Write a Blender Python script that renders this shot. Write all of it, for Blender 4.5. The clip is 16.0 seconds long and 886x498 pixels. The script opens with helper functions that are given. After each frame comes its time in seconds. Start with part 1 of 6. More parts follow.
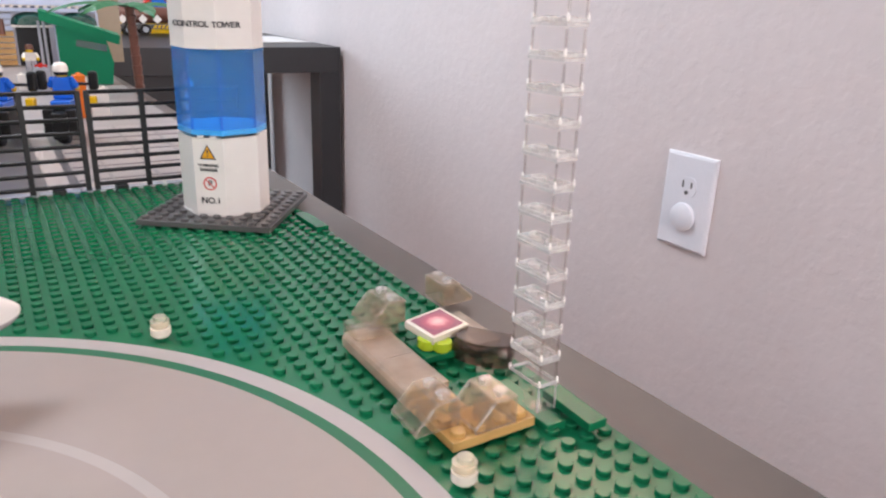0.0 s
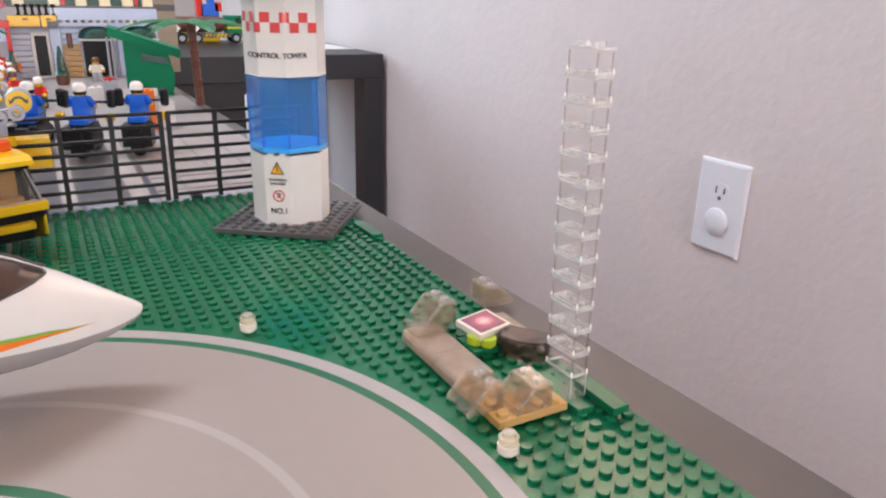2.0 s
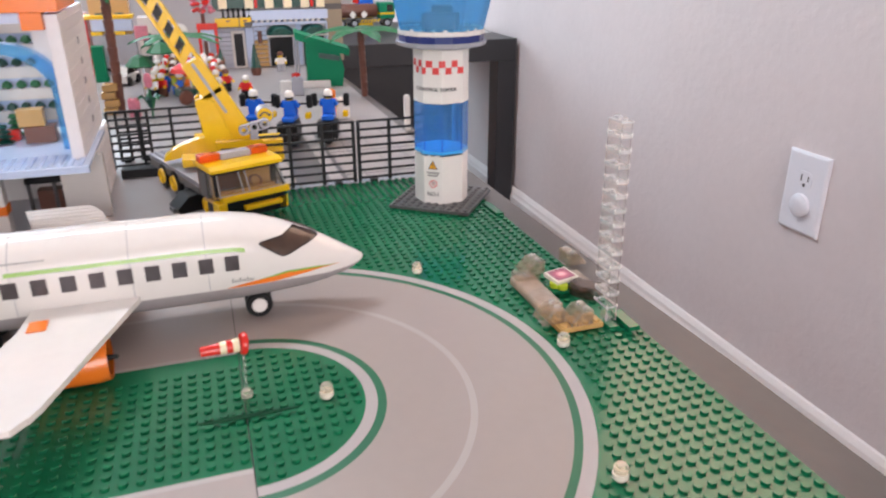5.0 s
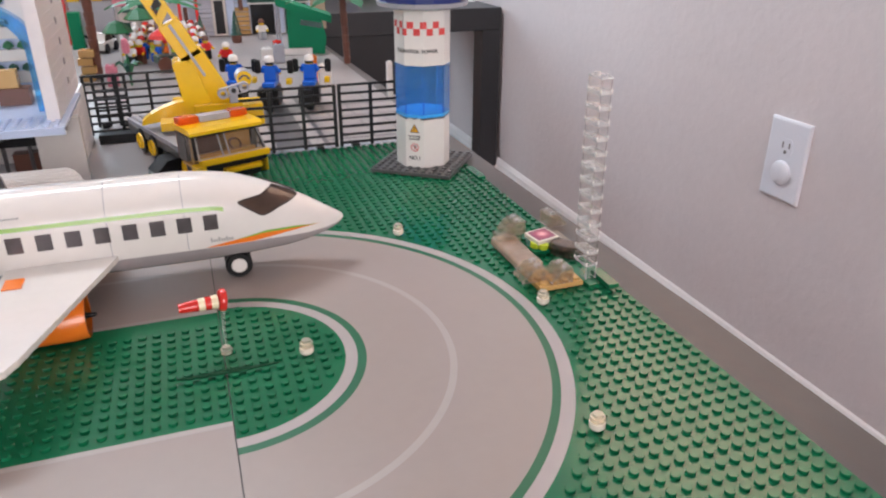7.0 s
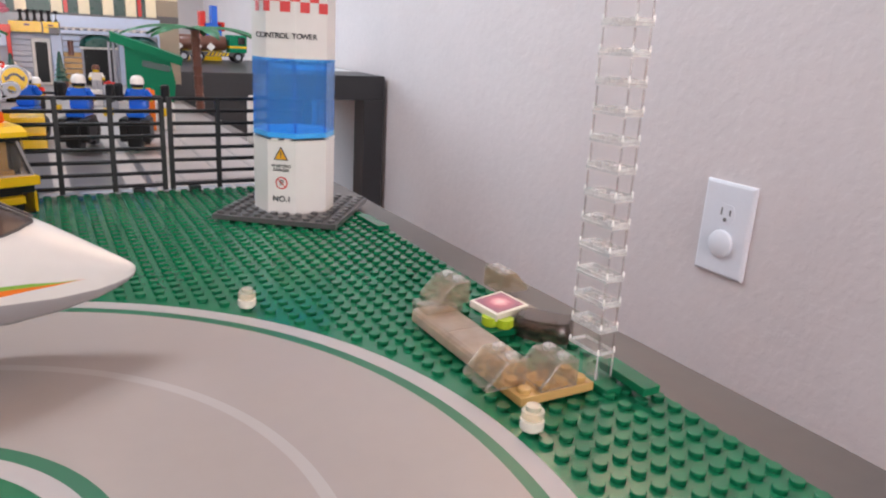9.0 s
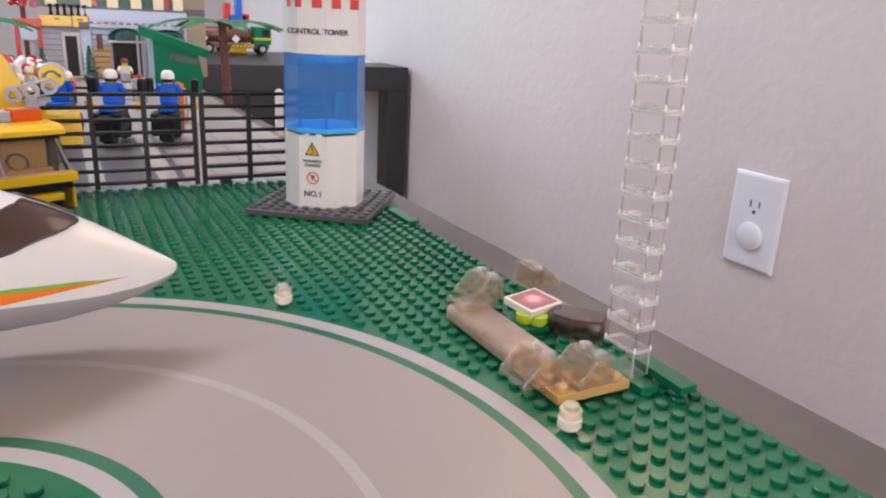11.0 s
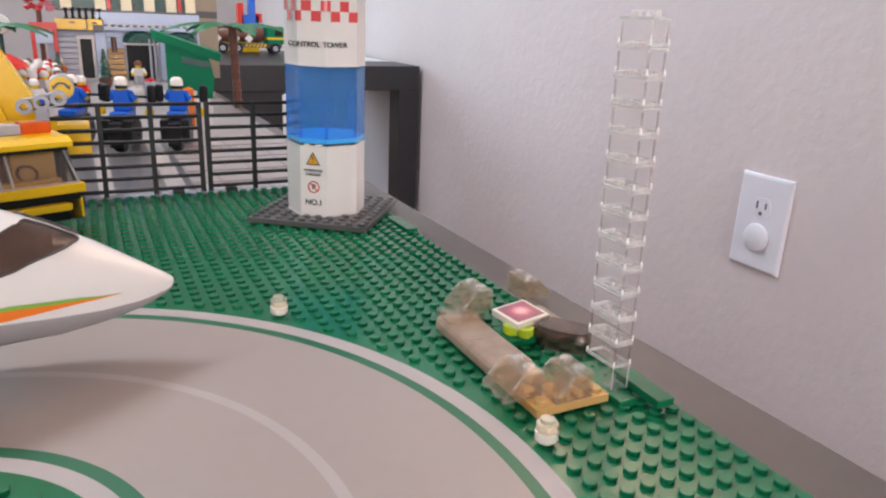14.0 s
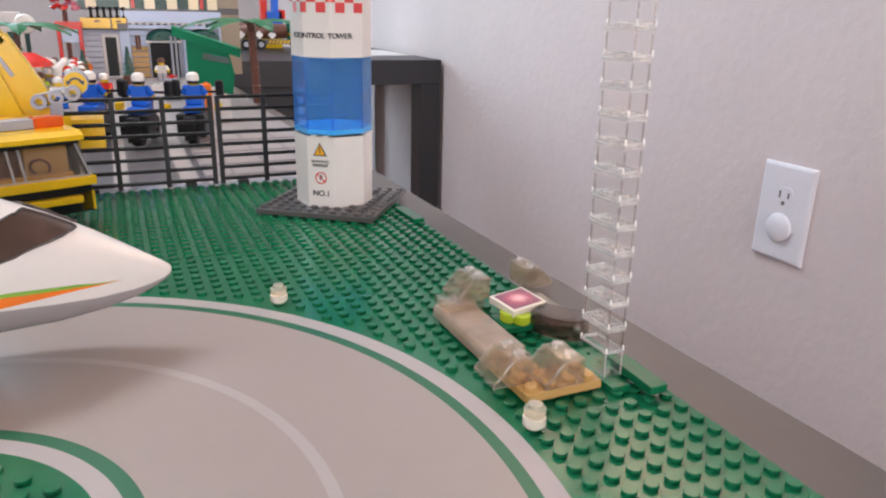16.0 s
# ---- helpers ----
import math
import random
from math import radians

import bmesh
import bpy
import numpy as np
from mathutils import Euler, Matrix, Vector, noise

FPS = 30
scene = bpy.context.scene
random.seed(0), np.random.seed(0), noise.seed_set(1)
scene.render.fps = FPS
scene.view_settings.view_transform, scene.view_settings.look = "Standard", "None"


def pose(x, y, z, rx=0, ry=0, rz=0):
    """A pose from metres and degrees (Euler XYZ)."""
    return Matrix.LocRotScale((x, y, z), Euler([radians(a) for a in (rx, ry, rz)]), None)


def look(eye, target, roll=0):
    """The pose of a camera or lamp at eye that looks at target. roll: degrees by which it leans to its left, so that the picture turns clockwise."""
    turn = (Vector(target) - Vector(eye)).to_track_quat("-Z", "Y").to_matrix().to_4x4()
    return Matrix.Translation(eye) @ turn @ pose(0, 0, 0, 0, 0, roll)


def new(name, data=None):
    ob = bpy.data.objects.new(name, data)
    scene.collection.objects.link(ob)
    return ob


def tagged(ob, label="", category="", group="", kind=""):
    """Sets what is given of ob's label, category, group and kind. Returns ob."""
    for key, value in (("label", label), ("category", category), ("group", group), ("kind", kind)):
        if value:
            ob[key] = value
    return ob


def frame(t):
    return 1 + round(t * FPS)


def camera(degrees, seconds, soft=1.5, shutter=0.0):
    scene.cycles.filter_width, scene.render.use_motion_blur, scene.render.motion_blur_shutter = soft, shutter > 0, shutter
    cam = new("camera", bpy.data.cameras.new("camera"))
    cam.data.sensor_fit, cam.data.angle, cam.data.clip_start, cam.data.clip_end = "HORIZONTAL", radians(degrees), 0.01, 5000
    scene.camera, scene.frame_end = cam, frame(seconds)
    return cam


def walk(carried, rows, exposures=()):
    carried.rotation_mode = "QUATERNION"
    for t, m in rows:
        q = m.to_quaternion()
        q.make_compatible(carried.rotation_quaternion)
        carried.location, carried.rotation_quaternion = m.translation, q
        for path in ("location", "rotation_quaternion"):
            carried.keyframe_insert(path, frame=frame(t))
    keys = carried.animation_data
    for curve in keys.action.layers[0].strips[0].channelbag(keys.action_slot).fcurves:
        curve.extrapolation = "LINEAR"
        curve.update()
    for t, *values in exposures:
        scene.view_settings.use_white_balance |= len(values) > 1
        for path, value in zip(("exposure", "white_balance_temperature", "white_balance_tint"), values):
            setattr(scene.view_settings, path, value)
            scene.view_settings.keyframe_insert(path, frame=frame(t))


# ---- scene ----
cam = camera(63.48, 16.0, soft=2.1, shutter=0.4)
PATH = [
    (0, (-0.16122, -0.14597, 0.13373), (0.34739, 0.64831, -0.19860), 2.23),
    (0.5, (-0.16616, -0.13519, 0.13256), (0.32714, 0.66985, -0.19692), 0.89),
    (1, (-0.17415, -0.15300, 0.14266), (0.32399, 0.64628, -0.19350), 0.97),
    (1.5, (-0.18468, -0.17124, 0.15838), (0.30432, 0.64427, -0.15118), 1.62),
    (2, (-0.18718, -0.17848, 0.15329), (0.27670, 0.64139, -0.18233), 1.47),
    (2.5, (-0.19201, -0.17972, 0.15201), (0.27196, 0.64125, -0.18075), 1.37),
    (3, (-0.19268, -0.18031, 0.15377), (0.27068, 0.64155, -0.17766), 1.77),
    (3.5, (-0.19168, -0.18340, 0.15956), (0.25401, 0.65002, -0.16721), 0.92),
    (4, (-0.20359, -0.20428, 0.16152), (0.22271, 0.62393, -0.20227), 0.54),
    (4.3, (-0.23000, -0.24200, 0.19400), (0.58500, 1.42000, -0.55800), 1.00),
    (4.5, (-0.23771, -0.27750, 0.20746), (0.11404, 0.57746, -0.17375), -0.30),
    (4.6, (-0.24338, -0.29577, 0.21674), (0.10134, 0.56283, -0.16271), 0.25),
    (4.9, (-0.25518, -0.34386, 0.23242), (0.04895, 0.52799, -0.15148), -0.29),
    (5, (-0.25757, -0.35483, 0.23366), (0.03478, 0.51954, -0.15362), -0.16),
    (5.1, (-0.26140, -0.36635, 0.24132), (0.03131, 0.50385, -0.15500), 0.47),
    (5.2, (-0.26382, -0.37631, 0.24073), (0.02759, 0.49378, -0.15681), 0.14),
    (7.3, (-0.25036, -0.35043, 0.21377), (0.06383, 0.50102, -0.20614), 0.11),
    (7.5, (-0.24075, -0.30672, 0.18918), (0.09380, 0.54036, -0.22379), 0.75),
    (8, (-0.21659, -0.23053, 0.15953), (0.18795, 0.62061, -0.17501), 2.85),
    (8.5, (-0.19729, -0.19299, 0.13471), (0.23921, 0.64903, -0.18225), 3.12),
    (9, (-0.18986, -0.16516, 0.12134), (0.28962, 0.66379, -0.16664), 3.32),
    (11.5, (-0.19601, -0.16166, 0.12489), (0.25144, 0.67733, -0.18475), 2.95),
    (12, (-0.19609, -0.15839, 0.12385), (0.25009, 0.67895, -0.19205), 3.14),
    (12.5, (-0.19796, -0.16181, 0.12396), (0.24900, 0.67262, -0.19847), 3.56),
    (13, (-0.19333, -0.16397, 0.12250), (0.24152, 0.67030, -0.21647), 3.27),
    (13.5, (-0.19051, -0.16792, 0.12693), (0.24077, 0.67079, -0.20558), 3.15),
    (14, (-0.18798, -0.17311, 0.13545), (0.24363, 0.67361, -0.17562), 2.46),
    (14.5, (-0.18726, -0.17458, 0.13914), (0.24896, 0.67458, -0.15857), 2.63),
    (15, (-0.18568, -0.17488, 0.13657), (0.22942, 0.68435, -0.16245), 2.33),
    (15.5, (-0.18083, -0.17621, 0.13236), (0.22909, 0.67773, -0.18819), 3.06),
    (16, (-0.17565, -0.17984, 0.13272), (0.21958, 0.68155, -0.18636), 1.39),
]
EXPOSURES = [(0.0, 2.50), (1.6, 2.50), (2.1, 2.40), (4.0, 2.37), (4.5, 2.34), (5.0, 2.40), (7.4, 2.20), (8.0, 2.34), (9.0, 2.34), (11.5, 2.29), (13.5, 2.29), (16.0, 2.31)]
walk(cam, [(t, look(eye, target, roll)) for t, eye, target, roll in PATH], EXPOSURES)

# ---- light ----
world = bpy.data.worlds.new("sky")
scene.world = world
world.use_nodes = True
sky = world.node_tree.nodes.new("ShaderNodeTexSky")
sky.sky_type, sky.sun_disc = "NISHITA", False
sky.sun_elevation, sky.sun_rotation = radians(11.4), radians(264)
world.node_tree.links.new(sky.outputs[0], world.node_tree.nodes["Background"].inputs[0])
world.node_tree.nodes["Background"].inputs[1].default_value = 0.05


def area(name, eye, target, sx, sy, power, colour):
    lamp = bpy.data.lights.new(name, "AREA")
    lamp.shape, lamp.size, lamp.size_y, lamp.energy, lamp.color = "RECTANGLE", sx, sy, power, colour
    ob = new(name, lamp)
    ob.matrix_world = look(eye, target)
    return ob


# daylight in the south and north windows, a low sun through the high west window that strikes the east wall, and one long ceiling lamp
area("window_light", (-0.43, -3.94, 0.80), (-0.30, 0.0, 0.50), 1.66, 1.6, 19.0, (0.98, 0.90, 0.92))
area("window_light", (-2.53, 0.23, 1.395), (0.0, 0.23, 0.6), 0.70, 0.55, 1.8, (0.80, 0.88, 1.0))
area("ceiling_lamp_light", (-0.70, 1.25, 1.80), (-0.70, 1.25, 0.0), 1.25, 0.30, 7.5, (0.86, 0.91, 1.0))
area("window_light", (-1.30, 3.57, 0.75), (0.10, 1.00, -0.20), 1.2, 1.4, 9.3, (0.68, 0.85, 1.0))
sun = new("sun", bpy.data.lights.new("sun", "SUN"))
sun.data.energy, sun.data.angle, sun.data.color = 4.6, radians(0.5), (1.0, 0.73, 0.52)
sun.matrix_world = look((-3.05, -0.30, 0.62), (0.0, 0.0, 0.0))

# ---- materials ----


def nodes_of(name):
    m = bpy.data.materials.new(name)
    m.use_nodes = True
    return m, m.node_tree, m.node_tree.nodes["Principled BSDF"]


def noise_tex(tree, scale, detail=4.0, coords=None):
    n = tree.nodes.new("ShaderNodeTexNoise")
    n.inputs["Scale"].default_value, n.inputs["Detail"].default_value = scale, detail
    if coords is None:
        coords = tree.nodes.new("ShaderNodeTexCoord").outputs["Object"]
    tree.links.new(coords, n.inputs["Vector"])
    return n


def ramp(tree, src, lo, hi, a=0.35, b=0.65):
    r = tree.nodes.new("ShaderNodeMapRange")
    r.inputs["From Min"].default_value, r.inputs["From Max"].default_value = a, b
    r.inputs["To Min"].default_value, r.inputs["To Max"].default_value = lo, hi
    tree.links.new(src, r.inputs["Value"])
    return r.outputs["Result"]


def bump(tree, bsdf, src, strength, distance):
    n = tree.nodes.new("ShaderNodeBump")
    n.inputs["Strength"].default_value, n.inputs["Distance"].default_value = strength, distance
    tree.links.new(src, n.inputs["Height"])
    tree.links.new(n.outputs["Normal"], bsdf.inputs["Normal"])


def vary(tree, bsdf, colour, amount, scale, second=6.0):
    """Base colour with variation at two scales."""
    a, b = noise_tex(tree, scale), noise_tex(tree, scale * second, 6.0)
    add = tree.nodes.new("ShaderNodeMath")
    add.operation = "ADD"
    tree.links.new(a.outputs["Fac"], add.inputs[0])
    tree.links.new(b.outputs["Fac"], add.inputs[1])
    mix = tree.nodes.new("ShaderNodeMix")
    mix.data_type = "RGBA"
    tree.links.new(ramp(tree, add.outputs[0], 0.0, 1.0, 0.6, 1.4), mix.inputs["Factor"])
    mix.inputs["A"].default_value = (*[c * (1 - amount) for c in colour], 1)
    mix.inputs["B"].default_value = (*[min(1.0, c * (1 + amount)) for c in colour], 1)
    tree.links.new(mix.outputs["Result"], bsdf.inputs["Base Color"])
    return b


def plastic(name, colour, rough=0.22, amount=0.05, relief=0.010):
    """Moulded brick plastic: glossy, with faint scratches and dust."""
    m, tree, bsdf = nodes_of(name)
    fine = vary(tree, bsdf, colour, amount, 22.0)
    tree.links.new(ramp(tree, fine.outputs["Fac"], rough * 0.97, rough * 1.04), bsdf.inputs["Roughness"])
    bsdf.inputs["IOR"].default_value = 1.5
    if relief:
        wave = noise_tex(tree, 55.0, 2.0)
        bump(tree, bsdf, wave.outputs["Fac"], relief, 0.0006)
    return m


def clear(name, colour, rough=0.05, milk=0.04, ior=1.45, speckle=0.0):
    """Transparent brick plastic: thin moulded walls that let light through, with a clear gloss and a little milkiness."""
    m, tree, bsdf = nodes_of(name)
    tree.nodes.remove(bsdf)
    fine = noise_tex(tree, 90.0, 5.0)
    see = tree.nodes.new("ShaderNodeBsdfTransparent")
    see.inputs["Color"].default_value = (*colour, 1)
    gloss = tree.nodes.new("ShaderNodeBsdfGlossy")
    tree.links.new(ramp(tree, fine.outputs["Fac"], rough * 0.6, rough * 2.0), gloss.inputs["Roughness"])
    body = tree.nodes.new("ShaderNodeBsdfDiffuse")
    body.inputs["Color"].default_value = (*[min(0.92, c) for c in colour], 1)
    facing = tree.nodes.new("ShaderNodeLayerWeight")
    edge = tree.nodes.new("ShaderNodeMath")
    edge.operation = "POWER"
    edge.inputs[1].default_value = 4.0
    tree.links.new(facing.outputs["Facing"], edge.inputs[0])
    rim = ramp(tree, edge.outputs[0], (ior - 1) ** 2 / (ior + 1) ** 2, 0.85, 0.0, 1.0)
    glow = tree.nodes.new("ShaderNodeBsdfTranslucent")
    glow.inputs["Color"].default_value = body.inputs["Color"].default_value
    cloudy = tree.nodes.new("ShaderNodeMixShader")
    tree.links.new(body.outputs[0], cloudy.inputs[1])
    tree.links.new(glow.outputs[0], cloudy.inputs[2])
    inside = tree.nodes.new("ShaderNodeMixShader")
    grain = noise_tex(tree, 800.0, 2.0) if speckle else fine
    swing = speckle or 0.12
    tree.links.new(ramp(tree, grain.outputs["Fac"], milk * (1 - swing), milk * (1 + swing)), inside.inputs[0])
    tree.links.new(see.outputs[0], inside.inputs[1])
    tree.links.new(cloudy.outputs[0], inside.inputs[2])
    out = tree.nodes.new("ShaderNodeMixShader")
    tree.links.new(rim, out.inputs[0])
    tree.links.new(inside.outputs[0], out.inputs[1])
    tree.links.new(gloss.outputs[0], out.inputs[2])
    tree.links.new(out.outputs[0], tree.nodes["Material Output"].inputs["Surface"])
    return m


def painted(name, colour, rough, amount, scale, relief, depth):
    """Paint, laminate, carpet: matt surfaces with relief."""
    m, tree, bsdf = nodes_of(name)
    fine = vary(tree, bsdf, colour, amount, scale)
    bsdf.inputs["Roughness"].default_value = rough
    bump(tree, bsdf, fine.outputs["Fac"], relief, depth)
    return m


GREEN = plastic("green_plastic", (0.006, 0.140, 0.059), 0.19, 0.10)
GREEN.node_tree.nodes["Principled BSDF"].inputs["Specular IOR Level"].default_value = 0.40
GREEN_LINE = plastic("green_print", (0.010, 0.125, 0.056), 0.34)
ROAD = plastic("road_grey_plastic", (0.33, 0.284, 0.262), 0.36, 0.03, 0.0)
CITY_DARK = plastic("street_grey_plastic", (0.105, 0.100, 0.106), 0.36)
PAVING = plastic("pale_paving_plastic", (0.33, 0.302, 0.30), 0.36, 0.08)
PAVING_JOINT = plastic("paving_joint_grey", (0.23, 0.215, 0.22), 0.36)
CITY_MID = plastic("paving_grey_plastic", (0.285, 0.268, 0.268), 0.38)
ROAD_LIGHT = plastic("road_print_light", (0.39, 0.355, 0.345), 0.38, 0.03, 0.0)
WHITE = plastic("white_plastic", (0.73, 0.71, 0.68), 0.20, 0.03)
RIM_GREY = plastic("smoked_rim_plastic", (0.085, 0.072, 0.068), 0.18)
LINING = plastic("brown_lining_plastic", (0.33, 0.23, 0.17), 0.5, 0.5)
DARK_GREY = plastic("dark_grey_plastic", (0.085, 0.082, 0.082), 0.30)
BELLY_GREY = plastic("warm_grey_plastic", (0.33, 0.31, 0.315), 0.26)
LIGHT_GREY = plastic("light_grey_plastic", (0.36, 0.375, 0.42), 0.26)
PALE_WALL = plastic("aged_white_plastic", (0.68, 0.67, 0.69), 0.34)
PALE_BLUE_GREY = plastic("pale_blue_grey_plastic", (0.49, 0.59, 0.78), 0.25)
BLACK = plastic("black_plastic", (0.006, 0.006, 0.007), 0.42)
BLACK.node_tree.nodes["Principled BSDF"].inputs["Specular IOR Level"].default_value = 0.28
YELLOW = plastic("yellow_plastic", (0.80, 0.50, 0.012), 0.20)
ORANGE = plastic("orange_plastic", (0.80, 0.19, 0.02), 0.20)
RED = plastic("red_plastic", (0.62, 0.025, 0.018), 0.22)
BLUE = plastic("blue_plastic", (0.014, 0.125, 0.62), 0.24)
NAVY = plastic("dark_blue_plastic", (0.02, 0.035, 0.16), 0.24)
TAN = plastic("tan_plastic", (0.52, 0.32, 0.115), 0.25)
DULL_TAN = plastic("dull_tan_plastic", (0.32, 0.265, 0.185), 0.3)
CREAM = plastic("cream_plastic", (0.82, 0.73, 0.50), 0.28)
BROWN = plastic("brown_plastic", (0.135, 0.052, 0.034), 0.30)
# matt dark green for the shade painted before the windsock
SHADE_GREEN = plastic("joint_green_plastic", (0.003, 0.046, 0.019), 0.85)
SHADE_GREEN.node_tree.nodes["Principled BSDF"].inputs["Specular IOR Level"].default_value = 0.15
DARK_GREEN = plastic("dark_green_plastic", (0.006, 0.060, 0.045), 0.28)
LEAF = plastic("leaf_green_plastic", (0.010, 0.125, 0.045), 0.42, 0.15)
BOOTH_GREEN = plastic("bright_green_plastic", (0.0005, 0.185, 0.085), 0.55)
BOOTH_GREEN.node_tree.nodes["Principled BSDF"].inputs["Specular IOR Level"].default_value = 0.2
LIGHT_BASE = plastic("aged_white_plastic", (0.70, 0.65, 0.56), 0.25)
CAFE_GREY = plastic("pale_grey_plastic", (0.46, 0.49, 0.58), 0.30)
LIME = plastic("lime_plastic", (0.42, 0.55, 0.03), 0.25)
LIME_LINE = plastic("lime_print", (0.22, 0.42, 0.06), 0.25)


def star_print():
    """A printed star field: violet pink with a pale burst in the middle and small specks."""
    m, tree, bsdf = nodes_of("pink_star_print")
    at = tree.nodes.new("ShaderNodeTexCoord").outputs["Object"]
    burst = tree.nodes.new("ShaderNodeTexGradient")
    burst.gradient_type = "SPHERICAL"
    fit_to = tree.nodes.new("ShaderNodeMapping")
    fit_to.inputs["Location"].default_value, fit_to.inputs["Scale"].default_value = (-0.06, -0.03, -0.3), (125, 150, 90)
    tree.links.new(at, fit_to.inputs["Vector"])
    tree.links.new(fit_to.outputs[0], burst.inputs[0])
    cloud = noise_tex(tree, 420.0, 5.0)
    add = tree.nodes.new("ShaderNodeMath")
    add.operation = "MULTIPLY_ADD"
    tree.links.new(cloud.outputs["Fac"], add.inputs[0])
    add.inputs[1].default_value = 0.30
    tree.links.new(burst.outputs["Fac"], add.inputs[2])
    steps = tree.nodes.new("ShaderNodeValToRGB")
    steps.color_ramp.elements[0].position, steps.color_ramp.elements[0].color = 0.10, (0.20, 0.045, 0.10, 1)
    steps.color_ramp.elements[1].position, steps.color_ramp.elements[1].color = 1.0, (0.86, 0.46, 0.48, 1)
    mid = steps.color_ramp.elements.new(0.52)
    mid.color = (0.38, 0.065, 0.12, 1)
    tree.links.new(add.outputs[0], steps.inputs[0])
    tree.links.new(steps.outputs[0], bsdf.inputs["Base Color"])
    bsdf.inputs["Roughness"].default_value = 0.30
    return m


STAR_PRINT = star_print()
PINK_PALE = plastic("pale_pink_print", (0.62, 0.20, 0.27), 0.32, 0.3)
RED_PRINT = plastic("red_print", (0.66, 0.075, 0.075), 0.25)
BLACK_PRINT = plastic("black_print", (0.03, 0.03, 0.035), 0.30)
GREY_PRINT = plastic("grey_print", (0.30, 0.30, 0.30), 0.30)
AMBER_PRINT = plastic("amber_print", (0.72, 0.36, 0.03), 0.25)
SKIN = plastic("figure_yellow_plastic", (0.75, 0.50, 0.02), 0.25)
CLEAR = clear("clear_plastic", (0.975, 0.955, 0.935), 0.06, 0.06)
SMOKY_CLEAR = clear("milky_clear_plastic", (0.91, 0.855, 0.775), 0.05, 0.10)
MAST_CLEAR = clear("clear_brick_plastic", (0.998, 0.992, 0.986), 0.06, 0.03)
PANEL_CLEAR = clear("cloudy_clear_plastic", (0.78, 0.68, 0.58), 0.12, 0.50)
LENS_CLEAR = clear("frosted_clear_plastic", (0.94, 0.89, 0.80), 0.10, 0.34)
# milky and dark tints that paint light caught in clear edges, joints and corners
SLOPE_GLEAM = clear("clear_soft_edge", (0.94, 0.92, 0.88), 0.08, 0.16)
EDGE_GLEAM = clear("clear_moulded_edge", (0.995, 0.98, 0.965), 0.06, 0.40)
JOINT_GLEAM = clear("clear_joint", (0.995, 0.98, 0.965), 0.10, 0.40, speckle=0.22)
STUD_CLEAR = clear("clear_stud", (0.99, 0.975, 0.96), 0.10, 0.28)
CORNER_SHADE = clear("clear_brick_corner", (0.86, 0.83, 0.81), 0.05, 0.03)
GLINT_BEAD = plastic("glossy_pale_bead", (0.86, 0.84, 0.81), 0.10, 0.02, 0.0)
BLUE_CLEAR = clear("clear_blue_plastic", (0.38, 0.74, 1.0), 0.06, 0.15)
BLUE_FLOOR = plastic("bright_blue_plastic", (0.30, 0.76, 1.0), 0.2)
BLUE_GLASS = clear("clear_light_blue_plastic", (0.48, 0.80, 1.0), 0.05, 0.20)
SCREEN_CLEAR = clear("clear_windscreen", (0.93, 0.90, 0.85), 0.04, 0.03)
SQUARE_PANE = clear("smoked_square_pane", (0.26, 0.235, 0.25), 0.08, 0.40, 1.5)
DARK_CLEAR = clear("smoked_black_plastic", (0.20, 0.16, 0.145), 0.06, 0.25, 1.5)
VISOR = clear("smoked_visor_plastic", (0.56, 0.48, 0.43), 0.05, 0.07, 1.55)
SMOKED = clear("smoked_brown_plastic", (0.36, 0.29, 0.25), 0.06, 0.15, 1.5)
ORANGE_CLEAR = clear("clear_orange_plastic", (0.95, 0.30, 0.05), 0.10, 0.45)


def trowelled(name, colour):
    """Painted plaster with flattened, irregular patches a thumb's width across over a fine roller grain."""
    m, tree, bsdf = nodes_of(name)
    fine = vary(tree, bsdf, colour, 0.03, 11.0)
    bsdf.inputs["Roughness"].default_value = 0.62
    warp = noise_tex(tree, 60.0, 5.0)
    flat = ramp(tree, warp.outputs["Fac"], 0.0, 1.0, 0.47, 0.56)
    patch = tree.nodes.new("ShaderNodeBump")
    patch.inputs["Strength"].default_value, patch.inputs["Distance"].default_value = 0.26, 0.0007
    tree.links.new(flat, patch.inputs["Height"])
    grain = tree.nodes.new("ShaderNodeBump")
    grain.inputs["Strength"].default_value, grain.inputs["Distance"].default_value = 0.20, 0.0030
    tree.links.new(fine.outputs["Fac"], grain.inputs["Height"])
    tree.links.new(patch.outputs["Normal"], grain.inputs["Normal"])
    tree.links.new(grain.outputs["Normal"], bsdf.inputs["Normal"])
    return m


WALL = trowelled("wall_paint", (0.635, 0.568, 0.566))
WALL_FAR = painted("far_wall_paint", (0.50, 0.475, 0.475), 0.75, 0.03, 9.0, 0.35, 0.003)
CEILING = painted("ceiling_paint", (0.70, 0.67, 0.64), 0.85, 0.02, 12.0, 0.3, 0.002)
TRIM = painted("trim_paint", (0.70, 0.64, 0.62), 0.45, 0.03, 20.0, 0.05, 0.0005)
CARPET = painted("carpet", (0.24, 0.108, 0.066), 0.95, 0.20, 60.0, 0.9, 0.006)
TABLE_GREY = painted("grey_laminate", (0.088, 0.079, 0.075), 0.42, 0.10, 14.0, 0.05, 0.0003)
TABLE_BLACK = painted("black_laminate", (0.016, 0.016, 0.019), 0.40, 0.15, 25.0, 0.05, 0.0003)
PLATE_WHITE = painted("outlet_white", (0.72, 0.725, 0.78), 0.32, 0.02, 40.0, 0.02, 0.0002)
